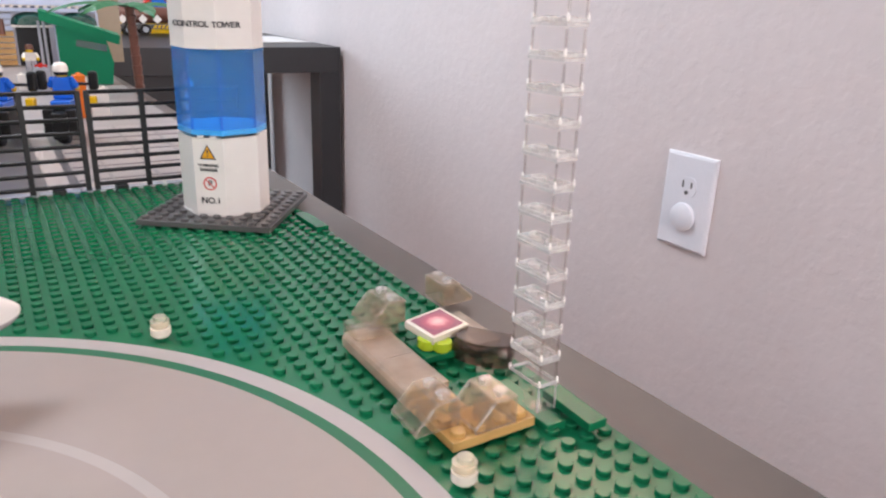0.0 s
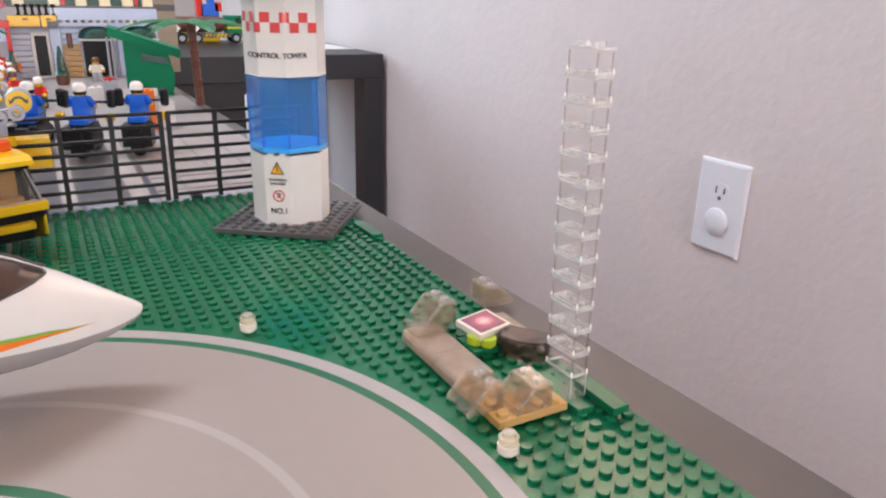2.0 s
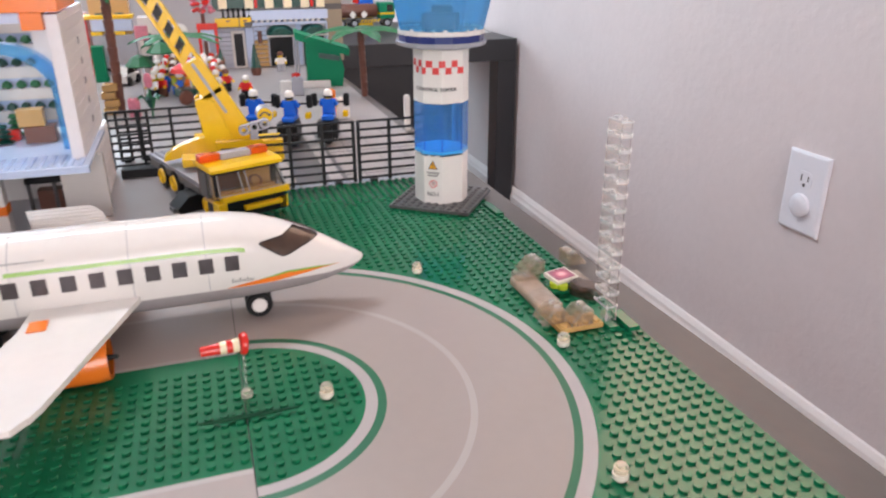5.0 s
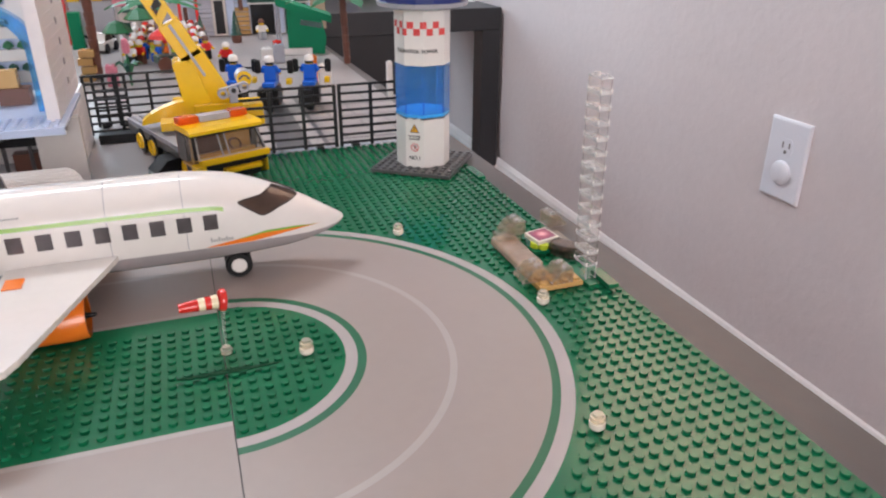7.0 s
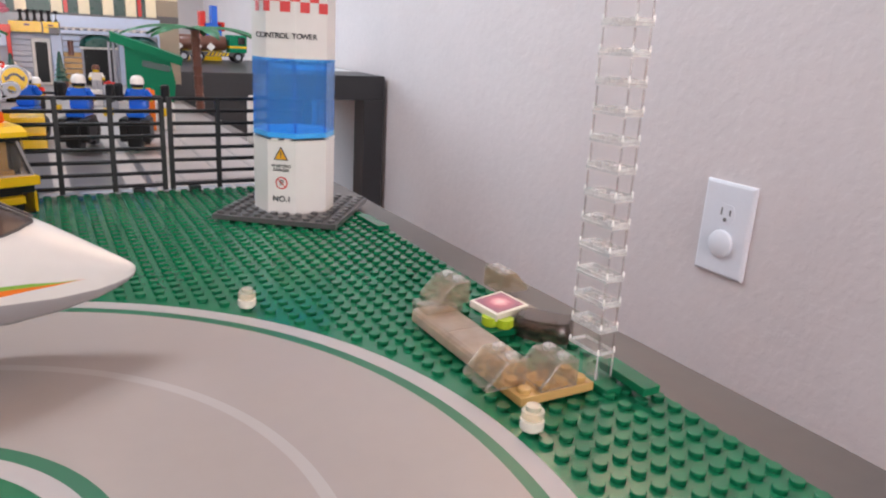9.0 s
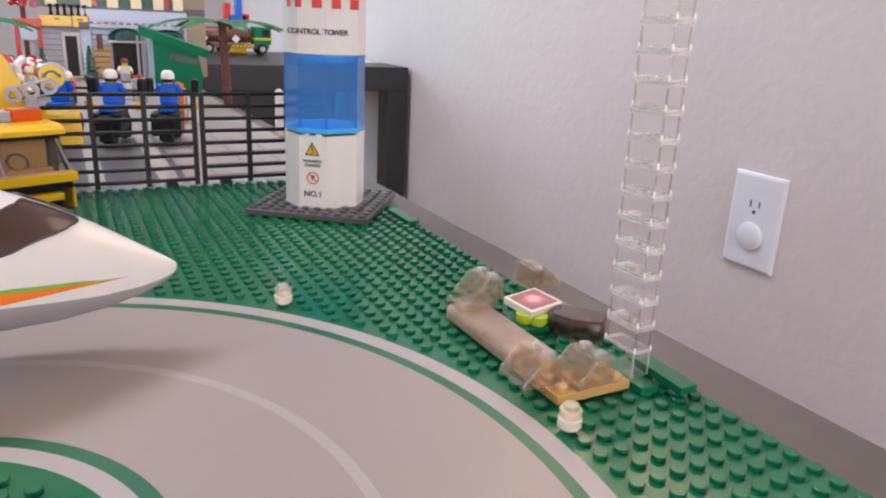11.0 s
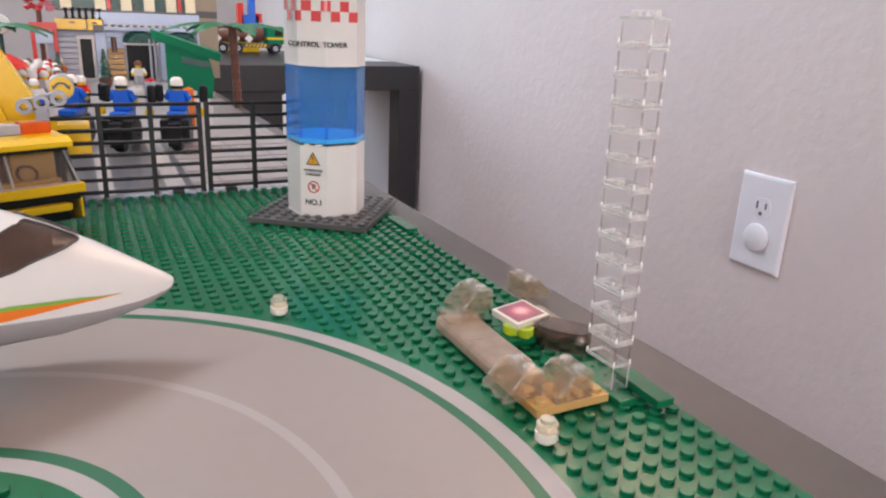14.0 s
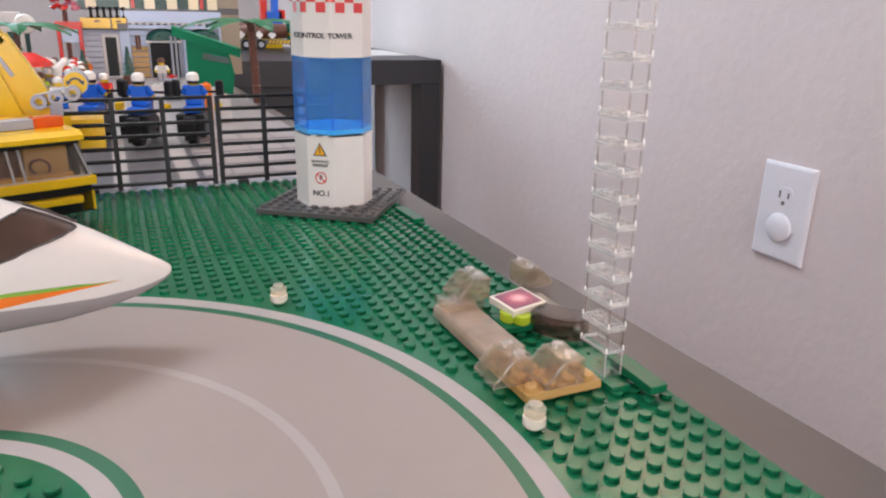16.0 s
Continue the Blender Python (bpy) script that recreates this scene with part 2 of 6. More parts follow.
SLOT = painted("outlet_slot_dark", (0.13, 0.12, 0.12), 0.6, 0.1, 40.0, 0.02, 0.0002)
PAPER = painted("paper", (0.70, 0.70, 0.70), 0.8, 0.03, 40.0, 0.05, 0.0002)

# ---- builders ----


def part(name, bm, mats, parent=None, label="", smooth=False):
    """Link a bmesh as one mesh object."""
    me = bpy.data.meshes.new(name)
    bm.to_mesh(me)
    bm.free()
    for m in mats if isinstance(mats, (list, tuple)) else [mats]:
        me.materials.append(m)
    if smooth:
        me.shade_smooth()
        me.set_sharp_from_angle(angle=radians(38))
    ob = new(name, me)
    ob.parent = parent
    if label:
        tagged(ob, label)
    return ob


def again(ob, parent, m=None, name=""):
    """One more object on the same mesh."""
    twin = new(name or ob.name.split(".")[0], ob.data)
    twin.parent = parent
    twin.matrix_basis = m if m is not None else Matrix.Identity(4)
    return twin


def thing(name, m, label, category, group="", kind=""):
    ob = new(name)
    ob.empty_display_size = 0.01
    ob.matrix_basis = m
    return tagged(ob, label, category, group, kind)


def setting(ob, label, category):
    return tagged(ob, label, category, kind="structure")


def box(bm, x0, x1, y0, y1, z0, z1, bevel=0.0, m=None, mat=0):
    vs = [bm.verts.new((x, y, z)) for z in (z0, z1) for x, y in ((x0, y0), (x1, y0), (x1, y1), (x0, y1))]
    fs = [bm.faces.new([vs[i] for i in f]) for f in ((3, 2, 1, 0), (4, 5, 6, 7), (0, 1, 5, 4), (1, 2, 6, 5), (2, 3, 7, 6), (3, 0, 4, 7))]
    geo = list(vs)
    if bevel:
        es = list({e for f in fs for e in f.edges})
        out = bmesh.ops.bevel(bm, geom=es, offset=bevel, segments=2, profile=0.5, affect="EDGES")
        geo = list({v for f in out["faces"] for v in f.verts} | {v for f in fs if f.is_valid for v in f.verts})
        fs = list({f for v in geo for f in v.link_faces})
    for f in fs:
        if f.is_valid:
            f.material_index = mat
    if m is not None:
        bmesh.ops.transform(bm, matrix=m, verts=[v for v in geo if v.is_valid])
    return bm


def prism(bm, pts, lo, hi, axis="y", mat=0, m=None):
    """A flat outline pushed from lo to hi along an axis; pts are the other two coordinates in xyz order."""
    def at(p, h):
        return {"x": (h, p[0], p[1]), "y": (p[0], h, p[1]), "z": (p[0], p[1], h)}[axis]
    a, b = [bm.verts.new(at(p, lo)) for p in pts], [bm.verts.new(at(p, hi)) for p in pts]
    n = len(pts)
    fs = [bm.faces.new(a[::-1]), bm.faces.new(b)] + [bm.faces.new((a[i], a[(i + 1) % n], b[(i + 1) % n], b[i])) for i in range(n)]
    for f in fs:
        f.material_index = mat
    bmesh.ops.recalc_face_normals(bm, faces=fs)
    if m is not None:
        bmesh.ops.transform(bm, matrix=m, verts=a + b)
    return bm


def lathe(bm, prof, n=20, m=None, mat=0, phase=0.0):
    """A profile of (radius, z) turned about z; it is closed where the radius is 0."""
    rings, verts = [], []
    for r, z in prof:
        if r < 1e-7:
            ring = [bm.verts.new((0, 0, z))] * n
            verts.append(ring[0])
        else:
            ring = [bm.verts.new((r * math.cos(phase + i * math.tau / n), r * math.sin(phase + i * math.tau / n), z)) for i in range(n)]
            verts += ring
        rings.append(ring)
    for a, b in zip(rings, rings[1:]):
        for i in range(n):
            f = list(dict.fromkeys((a[i], a[(i + 1) % n], b[(i + 1) % n], b[i])))
            if len(f) > 2:
                bm.faces.new(f).material_index = mat
    if m is not None:
        bmesh.ops.transform(bm, matrix=m, verts=verts)
    return bm


def rod(bm, a, b, r, n=10, r2=None, mat=0):
    a, b = Vector(a), Vector(b)
    d = b - a
    turn = d.to_track_quat("Z", "Y").to_matrix().to_4x4()
    return lathe(bm, [(0, 0), (r, 0), (r if r2 is None else r2, d.length), (0, d.length)], n, Matrix.Translation(a) @ turn, mat)


def loft(bm, rings, mat=0, caps=True):
    """Skin between rings of points; a face takes the material mat or mat(i, j)."""
    vv = [[bm.verts.new(p) for p in ring] for ring in rings]
    n = len(vv[0])
    fs = []
    for i, (a, b) in enumerate(zip(vv, vv[1:])):
        for j in range(n):
            f = bm.faces.new((a[j], a[(j + 1) % n], b[(j + 1) % n], b[j]))
            f.material_index = mat(i, j) if callable(mat) else mat
            fs.append(f)
    if caps:
        fs += [bm.faces.new(vv[0][::-1]), bm.faces.new(vv[-1])]
    bmesh.ops.recalc_face_normals(bm, faces=fs)
    return bm


def nb():
    return bmesh.new()


STUD, PLATE, BRICK = 0.008, 0.0032, 0.0096
SR, SH = 0.0024, 0.0017


def studs(bm, places, z, n=12, mat=0, r=SR, h=SH):
    """Studs on a surface; one rounded knob for each place."""
    prof = [(r, 0.0), (r, h - 0.00025), (r - 0.00025, h), (0, h)]
    for x, y in places:
        lathe(bm, prof, n, Matrix.Translation((x, y, z)), mat)
    return bm


def grid(nx, ny, x0=0.0, y0=0.0):
    return [(x0 + (i + 0.5) * STUD, y0 + (j + 0.5) * STUD) for i in range(nx) for j in range(ny)]


def brick_mesh(bm, nx, ny, h, hollow=False, knobs=True, bevel=0.0002, mat=0):
    """A brick of nx by ny studs with its corner at the origin."""
    g = 0.0001
    if hollow:
        w, top = 0.0013, 0.0012
        X, Y = nx * STUD - g, ny * STUD - g
        box(bm, g, X, g, Y, 0.0, h, 0.0003, mat=mat)
        inner = nb()
        box(inner, g + w, X - w, g + w, Y - w, 0.0004, h - top)
        bmesh.ops.reverse_faces(inner, faces=inner.faces)
        hold = bpy.data.meshes.new("cavity")
        inner.to_mesh(hold)
        inner.free()
        bm.from_mesh(hold)
    else:
        box(bm, g, nx * STUD - g, g, ny * STUD - g, 0.0, h, bevel, mat=mat)
    if knobs:
        studs(bm, grid(nx, ny), h, 14, mat)
    return bm


def words(name, text, size, parent, m, mat):
    """Lettering as a thin mesh in the built-in font, centred."""
    cu = bpy.data.curves.new(name, "FONT")
    cu.body, cu.size, cu.align_x, cu.align_y, cu.extrude, cu.offset = text, size, "CENTER", "CENTER", 0.00008, 0.022 * size
    tmp = bpy.data.objects.new(name, cu)
    me = bpy.data.meshes.new_from_object(tmp)
    bpy.data.objects.remove(tmp)
    me.materials.append(mat)
    ob = new(name, me)
    ob.parent, ob.matrix_basis = parent, m
    return ob


def edges(bm, lines, r=0.00028, mat=0):
    """Thin rounded edges along lines of points."""
    for line in lines:
        for a, b in zip(line, line[1:]):
            rod(bm, a, b, r, 6, mat=mat)
    return bm

# ---- room ----
FLOOR_Z, CEIL_Z = -0.50, 1.86
WALL_M = pose(0.549, 0.41, 0, 0, 0, -0.40)

bm = nb()
box(bm, 0.0, 0.12, -4.5, 3.6, FLOOR_Z, CEIL_Z, m=WALL_M)
setting(part("wall_east", bm, WALL), "pinkish grey painted wall with orange-peel texture", "wall")
bm = nb()
for x0, x1, z0, z1 in ((-2.6, -1.9, FLOOR_Z, CEIL_Z), (-0.7, 0.75, FLOOR_Z, CEIL_Z), (-1.9, -0.7, FLOOR_Z, 0.05), (-1.9, -0.7, 1.45, CEIL_Z)):
    box(bm, x0, x1, 3.6, 3.72, z0, z1)
setting(part("wall_north", bm, WALL_FAR), "pale grey painted wall with a window behind the toy city", "wall")
bm = nb()
for x0, x1, z0, z1 in ((-2.6, -1.28, FLOOR_Z, CEIL_Z), (0.42, 0.95, FLOOR_Z, CEIL_Z), (-1.28, 0.42, FLOOR_Z, -0.02), (-1.28, 0.42, 1.62, CEIL_Z)):
    box(bm, x0, x1, -4.12, -4.0, z0, z1)
setting(part("wall_south", bm, WALL_FAR), "pale grey painted wall with a wide window", "wall")
bm = nb()
for y0, y1, z0, z1 in ((-4.0, -0.12, FLOOR_Z, CEIL_Z), (0.58, 3.6, FLOOR_Z, CEIL_Z), (-0.12, 0.58, FLOOR_Z, 1.12), (-0.12, 0.58, 1.67, CEIL_Z)):
    box(bm, -2.6, -2.48, y0, y1, z0, z1)
setting(part("wall_west", bm, WALL_FAR), "pale grey painted wall with a high window", "wall")
bm = nb()
box(bm, -2.72, 0.95, -4.15, 3.8, FLOOR_Z - 0.1, FLOOR_Z)
setting(part("floor", bm, CARPET), "brownish grey carpeted floor", "floor")
bm = nb()
box(bm, -2.72, 0.95, -4.15, 3.8, CEIL_Z, CEIL_Z + 0.1)
setting(part("ceiling", bm, CEILING), "white painted ceiling", "ceiling")
bm = nb()
prism(bm, [(-0.014, FLOOR_Z), (-0.014, FLOOR_Z + 0.082), (-0.011, FLOOR_Z + 0.088), (-0.009, FLOOR_Z + 0.096), (-0.004, FLOOR_Z + 0.104), (-0.0005, FLOOR_Z + 0.106), (-0.0005, FLOOR_Z)], -4.3, 3.18, "y", m=WALL_M)
setting(part("baseboard", bm, TRIM), "pale painted baseboard along the wall", "baseboard")

# long ceiling lamp
lamp_fix = thing("ceiling_lamp", pose(-0.70, 1.25, CEIL_Z), "long white strip lamp on the ceiling", "lamp")
bm = nb()
prism(bm, [(-0.165, 0.0), (0.165, 0.0), (0.175, -0.055), (0.168, -0.055), (0.156, -0.012), (-0.156, -0.012), (-0.168, -0.055), (-0.175, -0.055)], -0.66, 0.66, "x")
part("housing", bm, PLATE_WHITE, lamp_fix)

# wall outlet
outlet = thing("wall_outlet", WALL_M @ pose(0, 0.0, -0.0925, 0, 0, -89), "white duplex wall outlet with a round child-safety cap", "outlet")
bm = nb()


def outline(w, h, d):
    return [(sx * w, -d, sz * h) for sx, sz in ((-1, -1), (1, -1), (1, 1), (-1, 1))]


loft(bm, [outline(0.0365, 0.0590, 0.0002), outline(0.0365, 0.0590, 0.0030), outline(0.0357, 0.0582, 0.0048), outline(0.0330, 0.0555, 0.0062)])
part("cover_plate", bm, PLATE_WHITE, outlet)


def receptacle(z):
    b = nb()
    pts = [(0.0132 * math.cos(a), max(-0.0122, min(0.0122, 0.0150 * math.sin(a))) + z) for a in [i * math.tau / 28 for i in range(28)]]
    prism(b, pts, -0.0069, -0.005, "y")
    return part("receptacle", b, PLATE_WHITE, outlet)


upper = receptacle(0.0195)
receptacle(-0.0195)
for dx, hh in ((-0.0062, 0.0045), (0.0062, 0.0037)):
    bm = nb()
    box(bm, dx - 0.0011, dx + 0.0011, -0.0073, -0.0064, 0.0225 - hh, 0.0225 + hh)
    part("slot", bm, SLOT, upper)
bm = nb()
prism(bm, [(0.0026 * math.cos(a), 0.0125 + 0.0026 * math.sin(a)) for a in [i * math.tau / 14 for i in range(14)]], -0.0073, -0.0064, "y")
part("ground_hole", bm, SLOT, upper)
bm = nb()
lathe(bm, [(0, 0.0068), (0.0060, 0.0066), (0.0125, 0.0056), (0.0168, 0.0036), (0.0176, 0.0015), (0.0176, 0.0), (0, 0)], 28, pose(0, -0.0066, -0.0180, 90))
part("safety_cap", bm, PLATE_WHITE, outlet, "round white plastic safety cap", smooth=True)

# layout table
table = thing("layout_table", pose(0, 0, 0), "long low grey laminate table carrying the toy airport", "table")
bm = nb()
prism(bm, [(-1.25, -1.0), (0.0350, -1.0), (0.0325, -0.05), (0.0275, 0.12), (0.0240, 0.30), (0.0200, 0.75), (0.0080, 1.35), (-1.25, 1.35)], -0.034, -0.0021, "z")
part("tabletop", bm, TABLE_GREY, table)
for lx, ly in ((-1.2, -0.95), (-0.04, -0.95), (-1.2, 1.28), (-0.05, 1.28)):
    bm = nb()
    box(bm, lx - 0.03, lx + 0.03, ly - 0.03, ly + 0.03, FLOOR_Z, -0.034, 0.003)
    part("leg", bm, TABLE_GREY, table)

# black side table by the wall
side = thing("side_table", pose(0.2615, 1.711, 0.004), "square black side table with thick legs beside the wall", "table")
bm = nb()
box(bm, -0.285, 0.285, -0.28, 0.27, -0.045, 0.011, 0.0012)
part("tabletop", bm, TABLE_BLACK, side)
for sx, sy in ((-0.255, -0.25), (0.255, -0.25), (-0.255, 0.24), (0.245, 0.24)):
    bm = nb()
    box(bm, sx - 0.022, sx + 0.030, sy - 0.030, sy + 0.030, FLOOR_Z - 0.004, -0.045, 0.0012)
    part("leg", bm, TABLE_BLACK, side)
bm = nb()
box(bm, -0.224, 0.092, -0.262, -0.238, FLOOR_Z - 0.004, -0.0452, 0.0012)
part("side_panel", bm, TABLE_BLACK, side)
bm = nb()
box(bm, -0.080, 0.080, -0.110, 0.110, 0.0, 0.0010, m=pose(0.450, 1.690, 0.0152, 0, 0, 3))
tagged(part("paper_sheet", bm, PAPER), "white sheet of paper on the black table", "paper")

# ---- base plates ----
YC = -0.008      # seam between the two curved plates, and centre line of the bend
XC = -0.256      # seam to the straight plates
BANDS = [(0.0, 0.0655, 0), (0.0655, 0.0722, 2), (0.0722, 0.0772, 1), (0.0772, 0.1235, 3), (0.1235, 0.1275, 2), (0.1275, 0.1780, 3), (0.1780, 0.1826, 1), (0.1826, 0.1900, 2)]
PLATE_MATS = [GREEN, GREEN_LINE, ROAD_LIGHT, ROAD]


def slab(b, x0, x1, y0, y1, mat):
    """Edges and underside of a base plate."""
    z0, z1 = -0.0020, 0.0
    a = [b.verts.new(p) for p in ((x0, y0, z0), (x1, y0, z0), (x1, y1, z0), (x0, y1, z0))]
    c = [b.verts.new(p) for p in ((x0, y0, z1), (x1, y0, z1), (x1, y1, z1), (x0, y1, z1))]
    fs = [b.faces.new(a[::-1])] + [b.faces.new((a[i], a[(i + 1) % 4], c[(i + 1) % 4], c[i])) for i in range(4)]
    for f in fs:
        f.material_index = mat


def curved_plate(side_y, label):
    """A bend plate of 32 studs; its bend turns about the corner (XC, YC)."""
    ob = thing("base_plate", pose(XC, YC, 0), label, "base plate", "airport base plates")
    b = nb()
    n = 48
    size = 32 * STUD
    for r0, r1, mat in BANDS:
        for i in range(n):
            a0, a1 = i * math.pi / 2 / n, (i + 1) * math.pi / 2 / n
            pts = [(r0 * math.cos(a0), r0 * math.sin(a0)), (r1 * math.cos(a0), r1 * math.sin(a0)), (r1 * math.cos(a1), r1 * math.sin(a1)), (r0 * math.cos(a1), r0 * math.sin(a1))]
            pts = list(dict.fromkeys((round(x, 7), round(y, 7)) for x, y in pts))
            f = b.faces.new([b.verts.new((x, side_y * y, 0)) for x, y in (pts if side_y > 0 else pts[::-1])])
            f.material_index = mat
    rim_pts = []
    for i in range(n):
        quad = []
        for a, far in ((i, 0), (i, 1), (i + 1, 1), (i + 1, 0)):
            t = a * math.pi / 2 / n
            r = size / max(math.cos(t), math.sin(t)) if far else BANDS[-1][1]
            quad.append((r * math.cos(t), r * math.sin(t)))
        f = b.faces.new([b.verts.new((x, side_y * y, 0)) for x, y in (quad if side_y > 0 else quad[::-1])])
    slab(b, 0.0003, size - 0.0001, *((0.0004, size - 0.0002) if side_y > 0 else (-size + 0.0002, -0.0004)), 0)
    bmesh.ops.remove_doubles(b, verts=b.verts, dist=1e-6)
    part("sheet", b, PLATE_MATS, ob)
    b = nb()
    keep = []
    for x, y in grid(32, 32):
        r = math.hypot(x, y)
        if r < BANDS[0][1] - 0.0035 or r > BANDS[-1][1] + 0.0035:
            keep.append((x, side_y * y))
    studs(b, keep, 0.0, 12)
    tagged(part("studs", b, GREEN, ob, smooth=True), kind="stuff")
    return ob


curved_plate(1, "green studded base plate with a grey curved taxiway")
curved_plate(-1, "green studded base plate with a grey curved taxiway continuing the bend")


def straight_plate(side_y):
    """A straight runway plate west of the bend: a green strip, a pale edge line and the grey runway."""
    ob = thing("base_plate", pose(XC - 32 * STUD, YC, 0), "base plate with a straight grey runway and green strip", "base plate", "airport base plates")
    b = nb()
    size = 32 * STUD
    edge = 0.0620 if side_y > 0 else 0.0510
    for y0, y1, mat in ((0.0, edge, 0), (edge, edge + 0.0035, 2), (edge + 0.0035, 0.1245, 3), (0.1245, 0.1280, 2), (0.1280, size, 3)):
        q = [(0, y0), (size - 0.0006, y0), (size - 0.0006, y1), (0, y1)]
        f = b.faces.new([b.verts.new((x, side_y * y, 0)) for x, y in (q if side_y > 0 else q[::-1])])
        f.material_index = mat
    slab(b, 0.0, size - 0.0007, *((0.0004, size - 0.0002) if side_y > 0 else (-size + 0.0002, -0.0004)), 3)
    part("sheet", b, PLATE_MATS, ob)
    b = nb()
    studs(b, [(x, side_y * y) for x, y in grid(32, 6)], 0.0, 12)
    tagged(part("studs", b, GREEN, ob, smooth=True), kind="stuff")
    return ob


straight_plate(1)
straight_plate(-1)

field = thing("base_plate", pose(-0.256, YC + 0.256, 0), "plain green studded base plate under the control tower", "base plate", "airport base plates")
bm = nb()
box(bm, 0.0002, 0.256, 0.0003, 0.1279, -0.002, 0.0)
part("sheet", bm, GREEN, field)
bm = nb()
studs(bm, grid(32, 16), 0.0, 12)
tagged(part("studs", bm, GREEN, field, smooth=True), kind="stuff")

# city ground: grey road plates with pale kerb strips
city = thing("road_plate", pose(0, 0, 0), "grey toy street plates with pale paving strips", "road plate")
bm = nb()
box(bm, -1.1, -0.2564, 0.2485, 1.34, -0.002, -0.0002)
box(bm, -0.2562, 0.004, 0.6330, 1.34, -0.002, -0.0002)
part("sheet", bm, CITY_MID, city)
bm = nb()
box(bm, -0.2562, -0.1152, 0.3765, 0.6326, -0.002, -0.0002)
part("street", bm, CITY_DARK, city)
bm = nb()
box(bm, -0.1150, 0.004, 0.3765, 0.6326, -0.002, -0.0002)
part("pavement", bm, PAVING, city, "pale grey paving")


def strip(x0, x1, y0, y1, mat, z=0.0002):
    b = nb()
    box(b, x0, x1, y0, y1, -0.00018, z)
    return part("paving_strip", b, mat, city)


for sx, sw in ((-0.240, 0.010), (-0.1775, 0.0055), (-0.1280, 0.007)):
    strip(sx - sw, sx + sw, 0.380, 0.630, ROAD_LIGHT)
for sx in (-0.092, -0.060, -0.028):
    strip(sx - 0.0012, sx + 0.0012, 0.380, 0.630, PAVING_JOINT)
for sy in (0.412, 0.456, 0.512, 0.572):
    strip(-0.1145, 0.0035, sy - 0.0012, sy + 0.0012, PAVING_JOINT, 0.0004)
for k in range(8):
    strip(-0.222 + 0.027 * k, -0.198 + 0.027 * k, 0.3795, 0.3875, LIGHT_GREY, 0.0006)

# ---- control tower ----
TOWER_TURN = -37.0
tower = thing("control_tower", pose(-0.0428, 0.2920, 0, 0, 0, TOWER_TURN), "white and clear blue octagonal toy control tower on a grey plate", "control tower")
TZ = 0.0017
bm = nb()
box(bm, -0.040, 0.040, -0.040, 0.040, TZ, TZ + PLATE, 0.0002)
studs(bm, [(x, y) for x, y in grid(10, 10, -0.04, -0.04) if math.hypot(x, y) > 0.024], TZ + PLATE, 12)
part("ground_plate", bm, DARK_GREY, tower)


def octagon(w, z, cut=0.0150):
    """A square of half-width w with its corners cut."""
    c = w - cut * w / 0.024
    return [(sx * a, sy * b_, z) for sx, sy, a, b_ in ((1, -1, c, w), (1, -1, w, c), (1, 1, w, c), (1, 1, c, w), (-1, 1, c, w), (-1, 1, w, c), (-1, -1, w, c), (-1, -1, c, w))]


def section(name, z0, z1, mat, wall=0.0012, w=0.0245, label=""):
    """A hollow octagonal section with shallow joints at its corners and lugs at its foot."""
    b = nb()
    loft(b, [octagon(w - wall, z1), octagon(w - wall, z0), octagon(w, z0), octagon(w, z0 + 0.0006), octagon(w - 0.0003, z0 + 0.0008), octagon(w - 0.0003, z1 - 0.0006), octagon(w, z1 - 0.0004), octagon(w, z1), octagon(w - wall, z1)], caps=False)
    bmesh.ops.remove_doubles(b, verts=b.verts, dist=1e-6)
    bmesh.ops.recalc_face_normals(b, faces=b.faces)
    for sx, sy in ((1, 0), (-1, 0), (0, 1), (0, -1)):
        for o in (-0.004, 0.004):
            cx, cy = sx * (w - 0.001) + (o if sy else 0), sy * (w - 0.001) + (o if sx else 0)
            box(b, cx - 0.0020, cx + 0.0020, cy - 0.0020, cy + 0.0020, z1 - 0.0001, z1 + 0.0012, 0.0003)
    return part(name, b, mat, tower, label)


Z1, Z2, Z3, Z4 = TZ + PLATE, 0.0533, 0.1015, 0.1500
section("lower_wall", Z1, Z2 - 0.0014, WHITE)
section("middle_wall", Z2, Z3 - 0.0014, BLUE_CLEAR, label="clear blue panels")
upper_wall = section("upper_wall", Z3, Z4, WHITE)
bm = nb()
loft(bm, [octagon(0.0240, Z2 + 0.0001), octagon(0.0240, Z2 + 0.0030)])
part("floor_plate", bm, BLUE_FLOOR, tower, "bright clear blue floor")
for x, y, _ in octagon(0.0232, 0):
    bm = nb()
    rod(bm, (x, y, Z2 + 0.0032), (x, y, Z3 - 0.0022), 0.0008, 8)
    part("panel_rib", bm, BLUE_CLEAR, tower, "clear blue corner rib", smooth=True)

# gallery and cabin
bm = nb()
lathe(bm, [(0, Z4), (0.030, Z4), (0.0415, Z4 + 0.003), (0.0425, Z4 + 0.0065), (0, Z4 + 0.0065)], 16, phase=math.pi / 16)
part("gallery_plate", bm, LIGHT_GREY, tower)
bm = nb()
lathe(bm, [(0, Z4 + 0.0065), (0.0395, Z4 + 0.0065), (0.0400, Z4 + 0.0125), (0, Z4 + 0.0125)], 16, phase=math.pi / 16)
part("gallery_band", bm, NAVY, tower, "dark blue band")
bm = nb()
lathe(bm, [(0, Z4 + 0.0125), (0.0402, Z4 + 0.0125), (0.0405, Z4 + 0.0165), (0, Z4 + 0.0165)], 16, phase=math.pi / 16)
